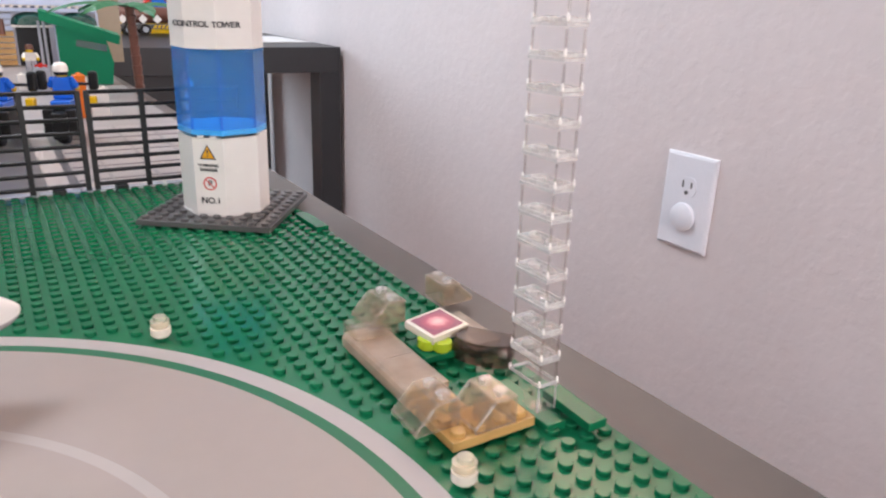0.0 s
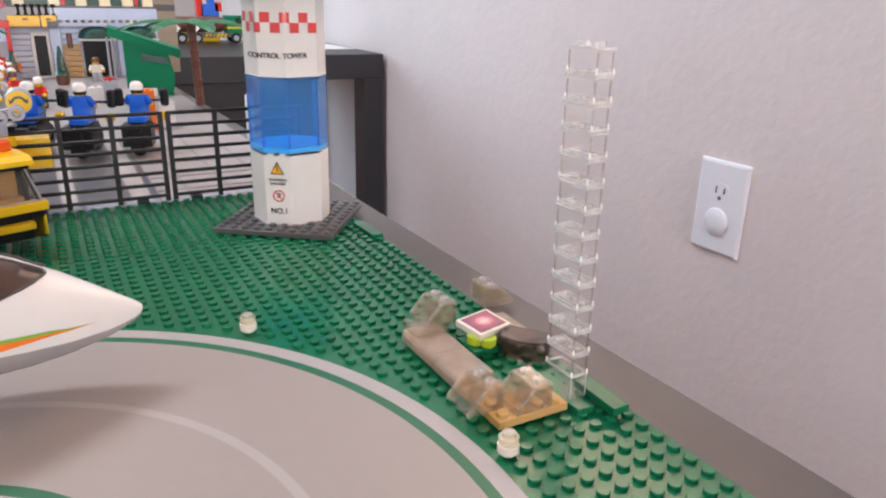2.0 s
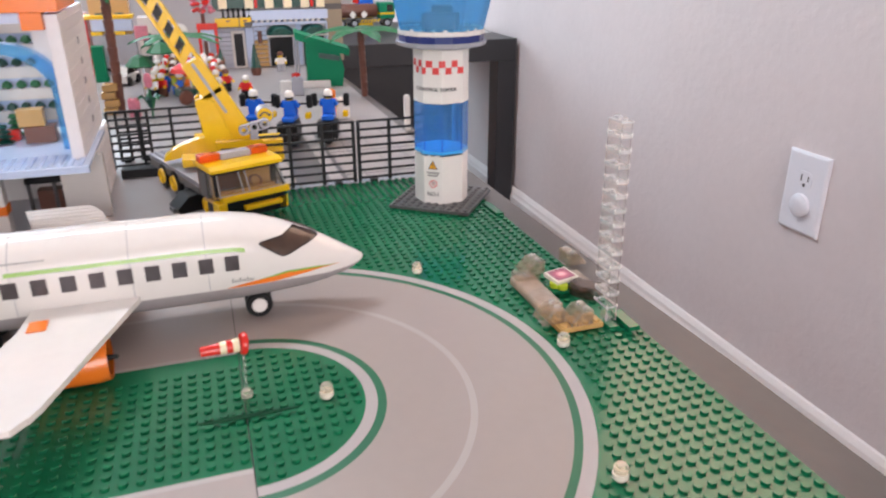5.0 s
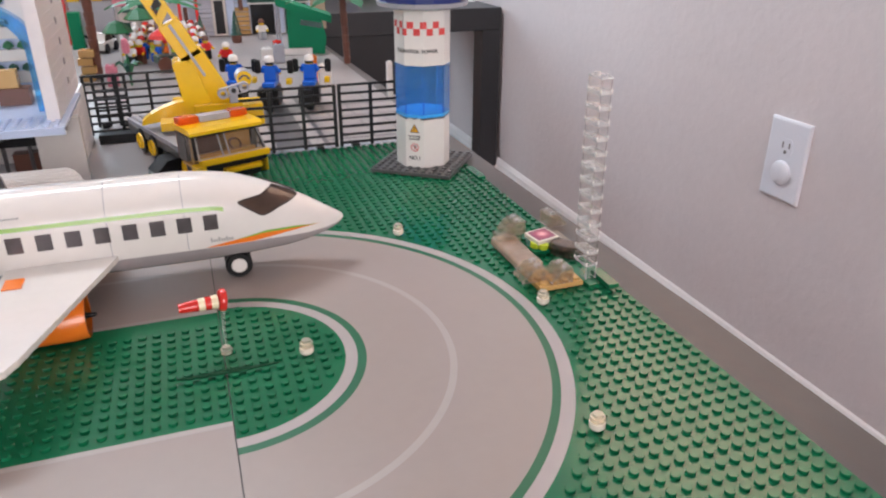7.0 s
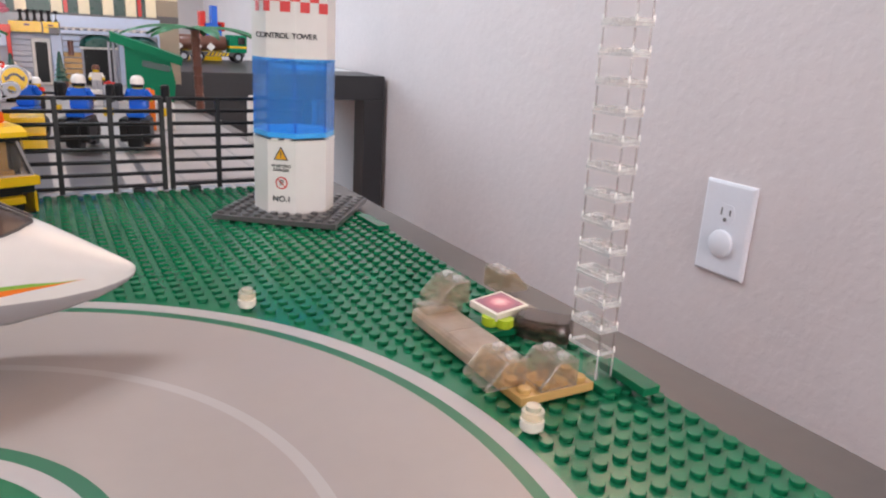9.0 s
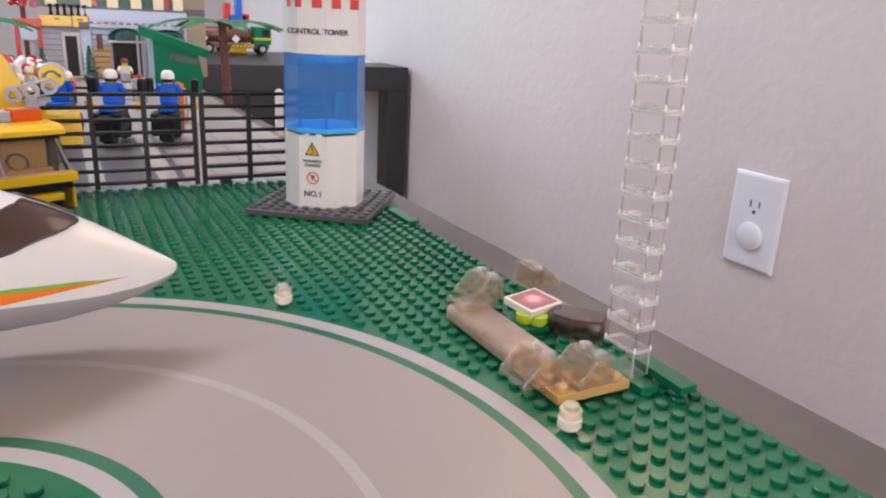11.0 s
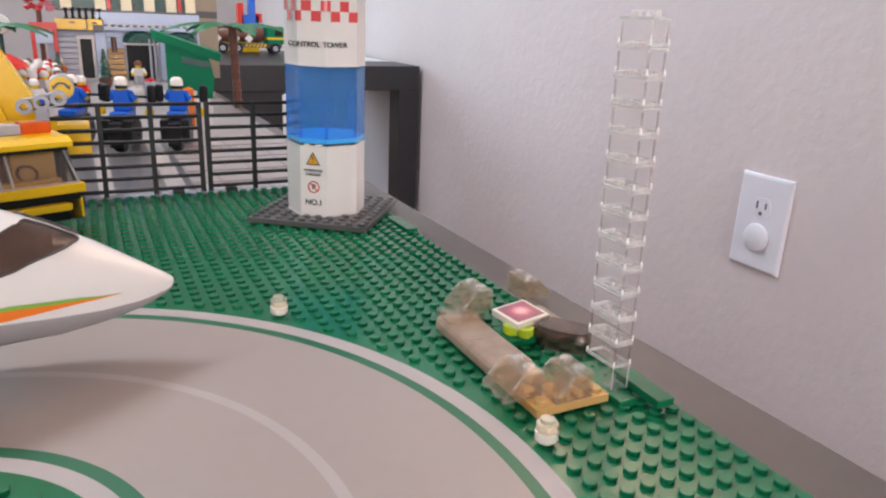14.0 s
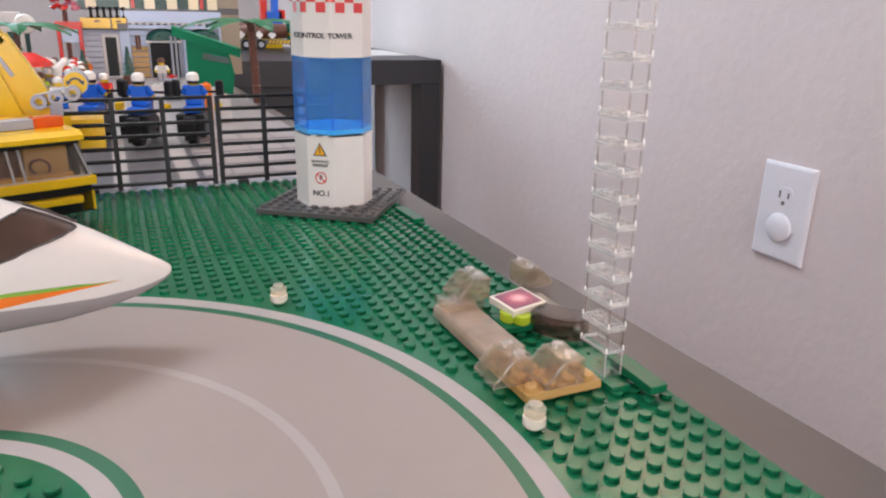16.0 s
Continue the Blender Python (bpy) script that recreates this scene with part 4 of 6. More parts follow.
HULL = [
    (0.0018, 0.0007, 0.0290, 0.0296, 0.0304, 0.0308, 0.0312),
    (0.0008, 0.0020, 0.0274, 0.0286, 0.0304, 0.0314, 0.0323),
    (-0.0015, 0.0034, 0.0258, 0.0277, 0.0306, 0.0324, 0.0340),
    (-0.0060, 0.0056, 0.0236, 0.0268, 0.0313, 0.0346, 0.0369),
    (-0.0120, 0.0083, 0.0214, 0.0262, 0.0327, 0.0377, 0.0408),
    (-0.0250, 0.0136, 0.0186, 0.0264, 0.0360, 0.0440, 0.0490),
    (-0.0400, 0.0183, 0.0168, 0.0276, 0.0407, 0.0505, 0.0572),
    (-0.0560, 0.0216, 0.0163, 0.0288, 0.0450, 0.0570, 0.0642),
    (-0.0700, 0.0232, 0.0155, 0.0288, 0.0495, 0.0622, 0.0690),
    (-0.0850, 0.0238, 0.0150, 0.0286, 0.0535, 0.0652, 0.0716),
    (-0.1050, 0.0240, 0.0148, 0.0286, 0.0545, 0.0662, 0.0735),
    (-0.2150, 0.0240, 0.0148, 0.0286, 0.0545, 0.0662, 0.0735),
    (-0.2160, 0.0240, 0.0148, 0.0286, 0.0545, 0.0662, 0.0735),
    (-0.3200, 0.0238, 0.0155, 0.0293, 0.0545, 0.0662, 0.0735),
    (-0.3600, 0.0190, 0.0245, 0.0378, 0.0550, 0.0680, 0.0760),
]
bm = nb()
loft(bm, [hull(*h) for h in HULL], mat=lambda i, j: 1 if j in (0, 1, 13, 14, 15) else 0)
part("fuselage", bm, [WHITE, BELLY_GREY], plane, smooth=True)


def hull_at(x):
    """The fuselage's measures at x, between its rings."""
    for a, b_ in zip(HULL, HULL[1:]):
        if b_[0] <= x <= a[0]:
            f = (x - a[0]) / (b_[0] - a[0])
            return [p + (q - p) * f for p, q in zip(a, b_)]
    return list(HULL[-1])


def hull_point(x, v, sy=-1):
    """A point of the skin at x; v runs from 0 at the low edge of the side to 1 at its top, and on to 3 at the crown."""
    _, half, bottom, low, top, shoulder, crown = hull_at(x)
    pts = [(half, low), (half, top), (half * 0.93, top + (shoulder - top) * 0.55), (half * 0.74, shoulder), (half * 0.40, crown - (crown - shoulder) * 0.22), (half * 0.12, crown)]
    k = max(0, min(len(pts) - 2, int(v)))
    f = v - k
    y, z = (pts[k][0] + (pts[k + 1][0] - pts[k][0]) * f, pts[k][1] + (pts[k + 1][1] - pts[k][1]) * f)
    return Vector((x, sy * y, z))


def decal(name, edge_lo, edge_hi, xs, mat, lift=0.0003, sy=-1, label=""):
    """A strip laid on the fuselage between two edge functions of x."""
    b = nb()
    rows = []
    for x in xs:
        lo, hi = edge_lo(x), edge_hi(x)
        rows.append([b.verts.new(hull_point(x, lo + (hi - lo) * i / 6, sy) + Vector((lift * 0.3, sy * lift, lift * 0.5))) for i in range(7)])
    for r0, r1 in zip(rows, rows[1:]):
        for i in range(6):
            b.faces.new((r0[i], r0[i + 1], r1[i + 1], r1[i]))
    bmesh.ops.recalc_face_normals(b, faces=b.faces)
    return part(name, b, mat, plane, label, smooth=True)


def span(a, b_, n=14):
    return [a + (b_ - a) * i / n for i in range(n + 1)]


def swoosh(x):
    """Thickness of the orange stripe along the side of the nose: a long taper to both ends."""
    return 0.24 * max(0.0, min(1.0, (-0.0155 - x) / 0.040)) * max(0.0, min(1.0, (x + 0.094) / 0.040)) ** 0.9


def stripe_low(x):
    """Lower edge of the orange stripe: along the belly, then rising over the side of the nose."""
    return 0.01 + 0.66 * max(0.0, min(1.0, (x + 0.064) / 0.049)) ** 1.5


def lime_edge(x):
    """Thickness of the lime stripe above the orange one."""
    return 0.10 * max(0.0, min(1.0, (-0.018 - x) / 0.014)) * max(0.0, min(1.0, (x + 0.074) / 0.022))


def between(x, rows):
    """Straight lines between points (x, v), from front to back."""
    for (xa, va), (xb, vb) in zip(rows, rows[1:]):
        if xb <= x <= xa:
            return va + (vb - va) * (x - xa) / (xb - xa)
    return rows[0][1] if x > rows[0][0] else rows[-1][1]


PANE_FRONT, PANE_BACK = -0.0305, -0.0705


def pane_low(x):
    return between(x, ((-0.0305, 4.50), (-0.0315, 4.05), (-0.0345, 3.50), (-0.0420, 2.55), (-0.0500, 1.55), (-0.0550, 1.15), (-0.0575, 1.14), (-0.0690, 1.80), (-0.0705, 1.95)))


def pane_high(x):
    return between(x, ((-0.0305, 4.80), (-0.0315, 4.97), (-0.0470, 4.97), (-0.0485, 4.10), (-0.0550, 3.20), (-0.0690, 2.15), (-0.0705, 1.98)))


for sy in (-1, 1):
    decal("orange_stripe", stripe_low, lambda x: stripe_low(x) + swoosh(x), span(-0.0157, -0.093, 30), ORANGE, 0.0003, sy)
    decal("lime_stripe", lambda x: stripe_low(x) + swoosh(x), lambda x: stripe_low(x) + 0.004 + swoosh(x) + lime_edge(x), span(-0.0180, -0.073, 24), LIME_LINE, 0.0003, sy)
    decal("lime_line", lambda x: 1.06, lambda x: 1.46, span(-0.080, -0.218, 40), LIME_LINE, 0.0004, sy)
    decal("cockpit_lining", lambda x: pane_low(x) + 0.02, pane_high, span(PANE_FRONT - 0.0003, PANE_BACK, 30), LINING, 0.00025, sy, "brown cockpit lining")
    decal("cockpit_window", pane_low, pane_high, span(PANE_FRONT, PANE_BACK, 30), SMOKED, 0.0007, sy, "smoked cockpit window")
    bm = nb()
    ring = [hull_point(x, pane_low(x), sy) for x in span(PANE_FRONT, PANE_BACK, 40)]
    ring += [hull_point(x, pane_high(x), sy) for x in span(PANE_BACK, PANE_FRONT, 40)]
    edges(bm, [[p + Vector((0.0002, sy * 0.0005, 0.0004)) for p in ring + ring[:1]]], 0.00050)
    part("window_rim", bm, RIM_GREY, plane, "dark smoked window rim", smooth=True)
    for k in range(10):
        x = -0.0887 - 0.0160 * k
        bm = nb()
        box(bm, x - 0.0044, x + 0.0044, -0.0007, 0.0004, 0.0412, 0.0515, 0.0004)
        bmesh.ops.transform(bm, matrix=Matrix.Translation((0, sy * 0.0240, 0)), verts=bm.verts)
        part("window", bm, SQUARE_PANE, plane, "smoked square window")
bm = nb()
for k in range(9):
    box(bm, -0.0900 + 0.0016 * k, -0.0890 + 0.0016 * k, -0.02415, -0.0239, 0.0325, 0.0343 + 0.0012 * (k % 3 == 0))
part("script_bars", bm, GREY_PRINT, plane)
bm = nb()
for k in range(11):
    p = hull_point(-0.196 - 0.0022 * k, 2.25)
    box(bm, p.x - 0.0008, p.x + 0.0008, -0.0012, 0.0012, 0.0, 0.0003, m=Matrix.Translation((0, p.y - 0.0003, p.z + 0.0002)) @ Matrix.Translation((0, 0, 0)))
part("roof_bars", bm, GREY_PRINT, plane)
bm = nb()
for x in (-0.104, -0.149, -0.2152):
    for sy in (-1, 1):
        for v in range(0, 5):
            a, b_ = hull_point(x, v + 0.02, sy), hull_point(x, min(4.98, v + 1), sy)
            rod(bm, a, b_, 0.00022, 5)
tagged(part("seams", bm, LIGHT_GREY, plane), kind="stuff")


def gear(x, y, r, z_leg):
    b = nb()
    box(b, x - 0.004, x + 0.004, y - 0.0065, y + 0.0065, r, z_leg, 0.0004)
    strut = part("strut", b, BLACK, plane)
    for dy in (-0.0075, 0.0045):
        b = nb()
        lathe(b, [(0, -0.003), (r * 0.55, -0.003), (r * 0.62, -0.0024), (r * 0.92, -0.0030), (r, -0.0018), (r, 0.0018), (r * 0.92, 0.0030), (0, 0.0030)], 24, pose(x, y + dy + 0.0015, r, 90))
        tyre = part("tyre", b, BLACK, plane, smooth=True)
        b = nb()
        lathe(b, [(0, 0.0036), (r * 0.52, 0.0036), (r * 0.60, 0.0028), (r * 0.60, 0.0), (0, 0)], 20, pose(x, y + dy + 0.0015, r, 90))
        part("rim", b, WHITE, tyre, "white wheel rim", smooth=True)


gear(-0.0740, -0.0060, 0.0090, 0.0200)
gear(-0.2400, -0.0200, 0.0100, 0.0200)
gear(-0.2400, 0.0200, 0.0100, 0.0200)


def wing(sy):
    """A swept wing of narrow white plates side by side over a rising spar, the front corner of the tip cut away."""
    def lead(y):
        return -0.146 - 0.31 * (y - 0.0242) - 0.45 * max(0.0, y - 0.149)

    def trail(y):
        return -0.2080 - 0.08 * (y - 0.0242) - 0.22 * max(0.0, y - 0.056)

    b = nb()
    ys = sorted((sy * 0.0238, sy * 0.130))
    tips = [(-0.166, -0.190), (-0.190, -0.214)]
    a, c = (tips if sy > 0 else tips[::-1])
    prism(b, [(a[0], ys[0]), (c[0], ys[1]), (c[1], ys[1]), (a[1], ys[0])], 0.0252, 0.0281, "z")
    for v in b.verts:
        v.co.z += 0.043 * (abs(v.co.y) - 0.0242)
    spar = part("wing", b, WHITE, plane, "white swept wing of narrow plates")
    for k in range(17):
        y0, y1 = 0.0242 + k * 0.0080, 0.0242 + (k + 1) * 0.0080 - 0.00015
        z = 0.0318 + 0.00035 * k
        b = nb()
        step = 0.0
        prism(b, [(lead(y0) - step, sy * y0), (lead(y1) + step, sy * y1), (trail(y1) + step, sy * y1), (trail(y0) - step, sy * y0)], z - 0.0036, z, "z")
        bmesh.ops.bevel(b, geom=list(b.edges), offset=0.0002, segments=1, affect="EDGES")
        part("wing_plate", b, WHITE, spar)
    return spar


for sy in (-1, 1):
    w = wing(sy)
    bm = nb()
    box(bm, -0.2050, -0.1950, sy * 0.0502 - 0.0065, sy * 0.0502 + 0.0065, 0.0318, 0.0340, 0.0002)
    part("orange_tile", bm, ORANGE, w)
    eng = pose(-0.166, sy * 0.0660, 0.0150, 0, -90, 0)
    bm = nb()
    lathe(bm, [(0.0105, -0.003), (0.0128, -0.003), (0.0138, 0.004), (0.0138, 0.026), (0.0115, 0.040), (0.0060, 0.044), (0.0, 0.044)], 24, eng)
    cowl = part("engine", bm, ORANGE, plane, "round orange engine", smooth=True)
    bm = nb()
    lathe(bm, [(0, -0.008), (0.0012, -0.007), (0.0020, 0.002), (0.0110, 0.002), (0.0110, 0.006), (0, 0.006)], 20, eng)
    part("fan", bm, BLACK, cowl, smooth=True)
    bm = nb()
    box(bm, -0.200, -0.176, sy * 0.0660 - 0.003, sy * 0.0660 + 0.003, 0.018, 0.0286, 0.0003)
    part("pylon", bm, LIGHT_GREY, plane)

# ---- crane truck ----
crane = thing("crane_truck", pose(-0.2289, 0.2835, 0, 0, 0, 20.5), "yellow toy crane truck with a lattice boom", "crane truck")
CL, CW, DW = 0.0312, 0.0395, 0.0212      # cab to its left and right, half width of the deck


def crane_box(name, x0, x1, y0, y1, z0, z1, mat, label="", bevel=0.0005):
    b = nb()
    box(b, x0, x1, y0, y1, z0, z1, bevel)
    return part(name, b, mat, crane, label)


crane_box("chassis", -0.0150, 0.0150, 0.036, 0.203, 0.010, 0.024, DARK_GREY)
crane_box("side_skirt", -DW, -DW + 0.004, 0.064, 0.202, 0.0170, 0.0238, DARK_GREY)
crane_box("side_skirt", DW - 0.004, DW, 0.064, 0.202, 0.0170, 0.0238, DARK_GREY)
bm = nb()
box(bm, -DW, DW, 0.0365, 0.203, 0.024, 0.029, 0.0004)
studs(bm, [(x, y) for x, y in grid(5, 4, -0.020, 0.170)], 0.029, 10)
part("deck", bm, LIGHT_GREY, crane, "light grey studded deck")
# cab
crane_box("bumper", -CL + 0.006, CW, -0.004, 0.005, 0.0265, 0.0318, YELLOW)
crane_box("cab_base", -CL + 0.006, CW - 0.002, 0.000, 0.036, 0.0095, 0.0263, BLACK)
crane_box("wheel_guard", -CL + 0.001, -CL + 0.0095, -0.003, 0.010, 0.0100, 0.0263, YELLOW)
crane_box("wheel_guard", CW - 0.0095, CW - 0.001, 0.000, 0.010, 0.0100, 0.0222, YELLOW)
crane_box("number_board", -0.006, 0.030, -0.0065, -0.0002, 0.0170, 0.0210, YELLOW)
bm = nb()
prism(bm, [(0.0020, 0.0530), (0.0020, 0.0558), (0.0085, 0.0582), (0.0400, 0.0582), (0.0400, 0.0530), (0.0060, 0.0530)], -CL, 0.0370, "x")
part("cab_roof", bm, YELLOW, crane)
crane_box("roof_liner", -CL + 0.0015, 0.0355, 0.0065, 0.0395, 0.0500, 0.0529, BLACK)
crane_box("cab_back", -CL + 0.002, CW - 0.004, 0.0360, 0.0402, 0.0264, 0.0499, BROWN)
crane_box("floor_pan", -CL + 0.002, CW - 0.002, 0.0052, 0.0318, 0.0224, 0.0250, TAN)
bm = nb()
q = [[(-CL + 0.0050, -0.0005 + t, 0.0319), (CW - 0.0025, -0.0005 + t, 0.0319), (CW - 0.0060, 0.0085 + t, 0.0499), (-CL + 0.0070, 0.0085 + t, 0.0499)] for t in (0.0, 0.0012)]
loft(bm, q)
screen = part("windscreen", bm, SCREEN_CLEAR, crane, "clear windscreen")
# milky rods paint the bright lines on the windscreen and its borders
bm = nb()
edges(bm, [[(*q[0][0],), (*q[0][3],)], [(*q[0][1],), (*q[0][2],)], [(-0.004, -0.0005, 0.0319), (-0.004, 0.0085, 0.0499)], [(0.002, -0.0005, 0.0319), (0.002, 0.0085, 0.0499)], [(*q[0][0],), (*q[0][1],)]], 0.0008)
part("screen_edge", bm, EDGE_GLEAM, screen)
for sx, side in ((-1, CL), (1, CW)):
    bm = nb()
    prism(bm, [(0.004, 0.0319), (0.0100, 0.0499), (0.020, 0.0499), (0.020, 0.0319)], sx * (side - 0.0034), sx * (side - 0.0022), "x")
    part("side_window", bm, CLEAR, crane, "clear side window")
    crane_box("cab_pillar", sx * (side - 0.0035) - 0.0022, sx * (side - 0.0035) + 0.0022, 0.020, 0.0358, 0.0264, 0.0499, BLACK if sx > 0 else DARK_GREY)
    bm = nb()
    rod(bm, (sx * (side - 0.0030), 0.0016, 0.0319), (sx * (side - 0.0055), 0.0105, 0.0499), 0.0016, 8)
    part("corner_post", bm, BLACK, crane)
crane_box("seat", 0.008, 0.032, 0.0200, 0.0340, 0.0252, 0.0480, TAN, "tan driver's seat")
crane_box("seat", -0.0255, -0.0215, 0.0140, 0.0340, 0.0252, 0.0470, TAN, "tan side panel")
crane_box("dashboard", -0.022, 0.030, 0.0058, 0.0110, 0.0252, 0.0340, TAN)
bm = nb()
lathe(bm, [(0.0052, -0.0006), (0.0062, 0.0), (0.0052, 0.0006), (0.0044, 0.0), (0.0052, -0.0006)], 18, pose(0.014, 0.0135, 0.0370, 50))
part("steering_wheel", bm, BROWN, crane, smooth=True)
for x0, x1 in ((-0.0310, -0.0120), (0.0172, 0.0342)):
    crane_box("beacon", x0, x1, 0.0240, 0.0350, 0.0583, 0.0648, ORANGE_CLEAR, "clear orange beacon", 0.0012)
crane_box("light_bar", -0.0118, 0.0170, 0.0240, 0.0340, 0.0583, 0.0640, LIGHT_GREY)


def truck_wheel(parent, x, y, r, w, hub=YELLOW):
    sx = -1 if x < 0 else 1
    b = nb()
    lathe(b, [(0, -w / 2), (r * 0.9, -w / 2), (r, -w / 3), (r, w / 3), (r * 0.9, w / 2), (0, w / 2)], 24, pose(x, y, r, 0, 90, 0))
    tyre = part("tyre", b, BLACK, parent, smooth=True)
    b = nb()
    lathe(b, [(0, 0.0006), (r * 0.22, 0.0006), (r * 0.28, 0.0018), (r * 0.52, 0.0008), (r * 0.60, 0.0020), (r * 0.66, 0.0), (0, 0.0)][::-1], 20, pose(x + sx * w / 2, y, r, 0, 90 * sx, 0))
    part("rim", b, hub, tyre, smooth=True)


for y in (0.043, 0.130, 0.164):
    for sx in (-1, 1):
        truck_wheel(crane, sx * 0.0195, y, 0.0128, 0.0060)
for sx in (-1, 1):
    b_ = nb()
    prism(b_, [(sx * 0.0165, 0.0), (sx * 0.0400, 0.0), (sx * 0.0420, 0.0040), (sx * 0.0300, 0.0150), (sx * 0.0165, 0.0165)], 0.070, 0.094, "y")
    part("outrigger", b_, BLACK, crane)
    crane_box("outrigger_foot", sx * 0.038 - 0.006, sx * 0.038 + 0.006, 0.076, 0.088, 0.0, 0.0036, DARK_GREY)

# upper works: turned so that the boom points west over the side
UP = pose(0.0201, 0.1148, 0.0, 0, 0, -20.5)


def upper(name, b, mat, label="", smooth=False):
    bmesh.ops.transform(b, matrix=UP, verts=b.verts)
    return part(name, b, mat, crane, label, smooth)


bm = nb()
lathe(bm, [(0, 0.0290), (0.020, 0.0290), (0.020, 0.0318), (0.017, 0.033), (0, 0.033)], 24)
upper("turntable", bm, LIGHT_GREY, smooth=True)
bm = nb()
box(bm, -0.034, 0.066, -0.020, 0.020, 0.033, 0.041, 0.0005)
box(bm, 0.026, 0.066, -0.016, 0.016, 0.041, 0.053, 0.0005)
prism(bm, [(-0.002, 0.0355), (-0.002, 0.056), (-0.016, 0.0550), (-0.030, 0.0510), (-0.042, 0.0455), (-0.051, 0.0385), (-0.052, 0.0345), (-0.044, 0.0358), (-0.034, 0.0372)], 0.0045, 0.0195, "y")
box(bm, -0.020, -0.006, 0.0210, 0.0290, 0.0500, 0.0560, 0.0006)
box(bm, -0.018, 0.004, 0.0205, 0.0285, 0.0410, 0.0498, 0.0006)
box(bm, 0.004, 0.046, -0.0225, -0.0165, 0.0410, 0.0480, 0.0005)
box(bm, 0.000, 0.046, -0.0225, -0.0165, 0.0496, 0.0565, 0.0005)
upper("upper_body", bm, YELLOW)
bm = nb()
box(bm, 0.004, 0.044, -0.0215, -0.0170, 0.0480, 0.0496)
upper("side_slot", bm, DARK_GREY)
bm = nb()
for k in (-1, 0, 1):
    lathe(bm, [(0.0026, -0.004), (0.0050, -0.004), (0.0050, 0.004), (0.0026, 0.004), (0.0026, -0.004)], 18, pose(0.0108 * k, 0, 0, 90))
for z in (-0.0046, 0.0038):
    box(bm, -0.0108, 0.0108, -0.0037, 0.0037, z, z + 0.0008)
bmesh.ops.transform(bm, matrix=pose(0.0385, -0.0190, 0.0690, 0, -14, 0), verts=bm.verts)
upper("pin_beam", bm, LIGHT_GREY, "light grey beam with three pin holes", smooth=True)
bm = nb()
box(bm, 0.0340, 0.0420, -0.0215, -0.0165, 0.0566, 0.0646, 0.0006)
upper("pin_bracket", bm, LIGHT_GREY)
bm = nb()
lathe(bm, [(0, -0.009), (0.0082, -0.009), (0.0082, 0.009), (0, 0.009)], 28, pose(0.051, 0.002, 0.077, 90))
drum = upper("winch_drum", bm, LIGHT_GREY)
bm = nb()
lathe(bm, [(0, 0.0), (0.0075, 0.0), (0.0075, 0.0006), (0, 0.0006)], 28, pose(0.051, -0.0071, 0.077, 90))
bmesh.ops.transform(bm, matrix=UP, verts=bm.verts)
part("drum_plate", bm, YELLOW, drum, "round yellow plate with a black arrow")
bm = nb()
pts = [(0.051 + 0.0046 * math.cos(a), 0.0770 + 0.0040 * math.sin(a)) for a in [math.pi * (0.08 + 0.84 * i / 8) for i in range(9)]] + [(0.051 + 0.0031 * math.cos(a), 0.0770 + 0.0025 * math.sin(a)) for a in [math.pi * (0.08 + 0.84 * i / 8) for i in range(8, -1, -1)]]
prism(bm, pts, -0.0082, -0.0076, "y")
for sx in (-1, 1):
    prism(bm, [(0.051 + sx * 0.0026, 0.0775), (0.051 + sx * 0.0058, 0.0790), (0.051 + sx * 0.0054, 0.0755)], -0.0082, -0.0076, "y")
bmesh.ops.transform(bm, matrix=UP, verts=bm.verts)
part("drum_arrow", bm, BLACK_PRINT, drum)

# boom: pivot near the drum, rising westward
PIV, ELEV = Vector((0.028, 0.0, 0.056)), radians(180 - 62)
AX = Vector((math.cos(ELEV), 0, math.sin(ELEV)))
NZ = Vector((-math.sin(ELEV), 0, math.cos(ELEV))) * -1


def boom_box(b, s0, s1, half_y, lo, hi, bevel=0.0004):
    m = Matrix(((AX.x, 0, NZ.x, PIV.x), (0, 1, 0, 0.0), (AX.z, 0, NZ.z, PIV.z), (0, 0, 0, 1)))
    return box(b, s0, s1, -half_y, half_y, lo, hi, bevel, m=m)


bm = nb()
boom_box(bm, -0.004, 0.055, 0.0085, -0.013, 0.012)
boom_box(bm, 0.050, 0.088, 0.0085, -0.0105, 0.0100)
upper("boom_base", bm, YELLOW)
bm = nb()
boom_box(bm, 0.030, 0.086, 0.0092, -0.0014, 0.0014)
upper("boom_ram", bm, LIGHT_GREY)
for n_, (a, c) in enumerate(((-0.0072, -0.0072), (-0.0072, 0.0072), (0.0072, -0.0072), (0.0072, 0.0072))):
    bm = nb()
    m = Matrix(((AX.x, 0, NZ.x, PIV.x), (0, 1, 0, 0.0), (AX.z, 0, NZ.z, PIV.z), (0, 0, 0, 1)))
    box(bm, 0.086, 0.262, a - 0.0016, a + 0.0016, c - 0.0016, c + 0.0016, 0.0003, m=m)
    upper("boom_chord", bm, YELLOW)
for k in range(10):
    for face in (-1, 1):
        s = 0.089 + 0.0170 * k
        bm = nb()
        m = Matrix(((AX.x, 0, NZ.x, PIV.x), (0, 1, 0, 0.0), (AX.z, 0, NZ.z, PIV.z), (0, 0, 0, 1)))
        prism(bm, [(s, -0.0060), (s + 0.0080, -0.0060), (s + 0.0150, 0.0060), (s + 0.0070, 0.0060)], face * 0.0072 - 0.0010, face * 0.0072 + 0.0010, "y", m=m)
        upper("boom_brace", bm, YELLOW)
# black bar added inside to paint the lattice gaps as shaded
bm = nb()
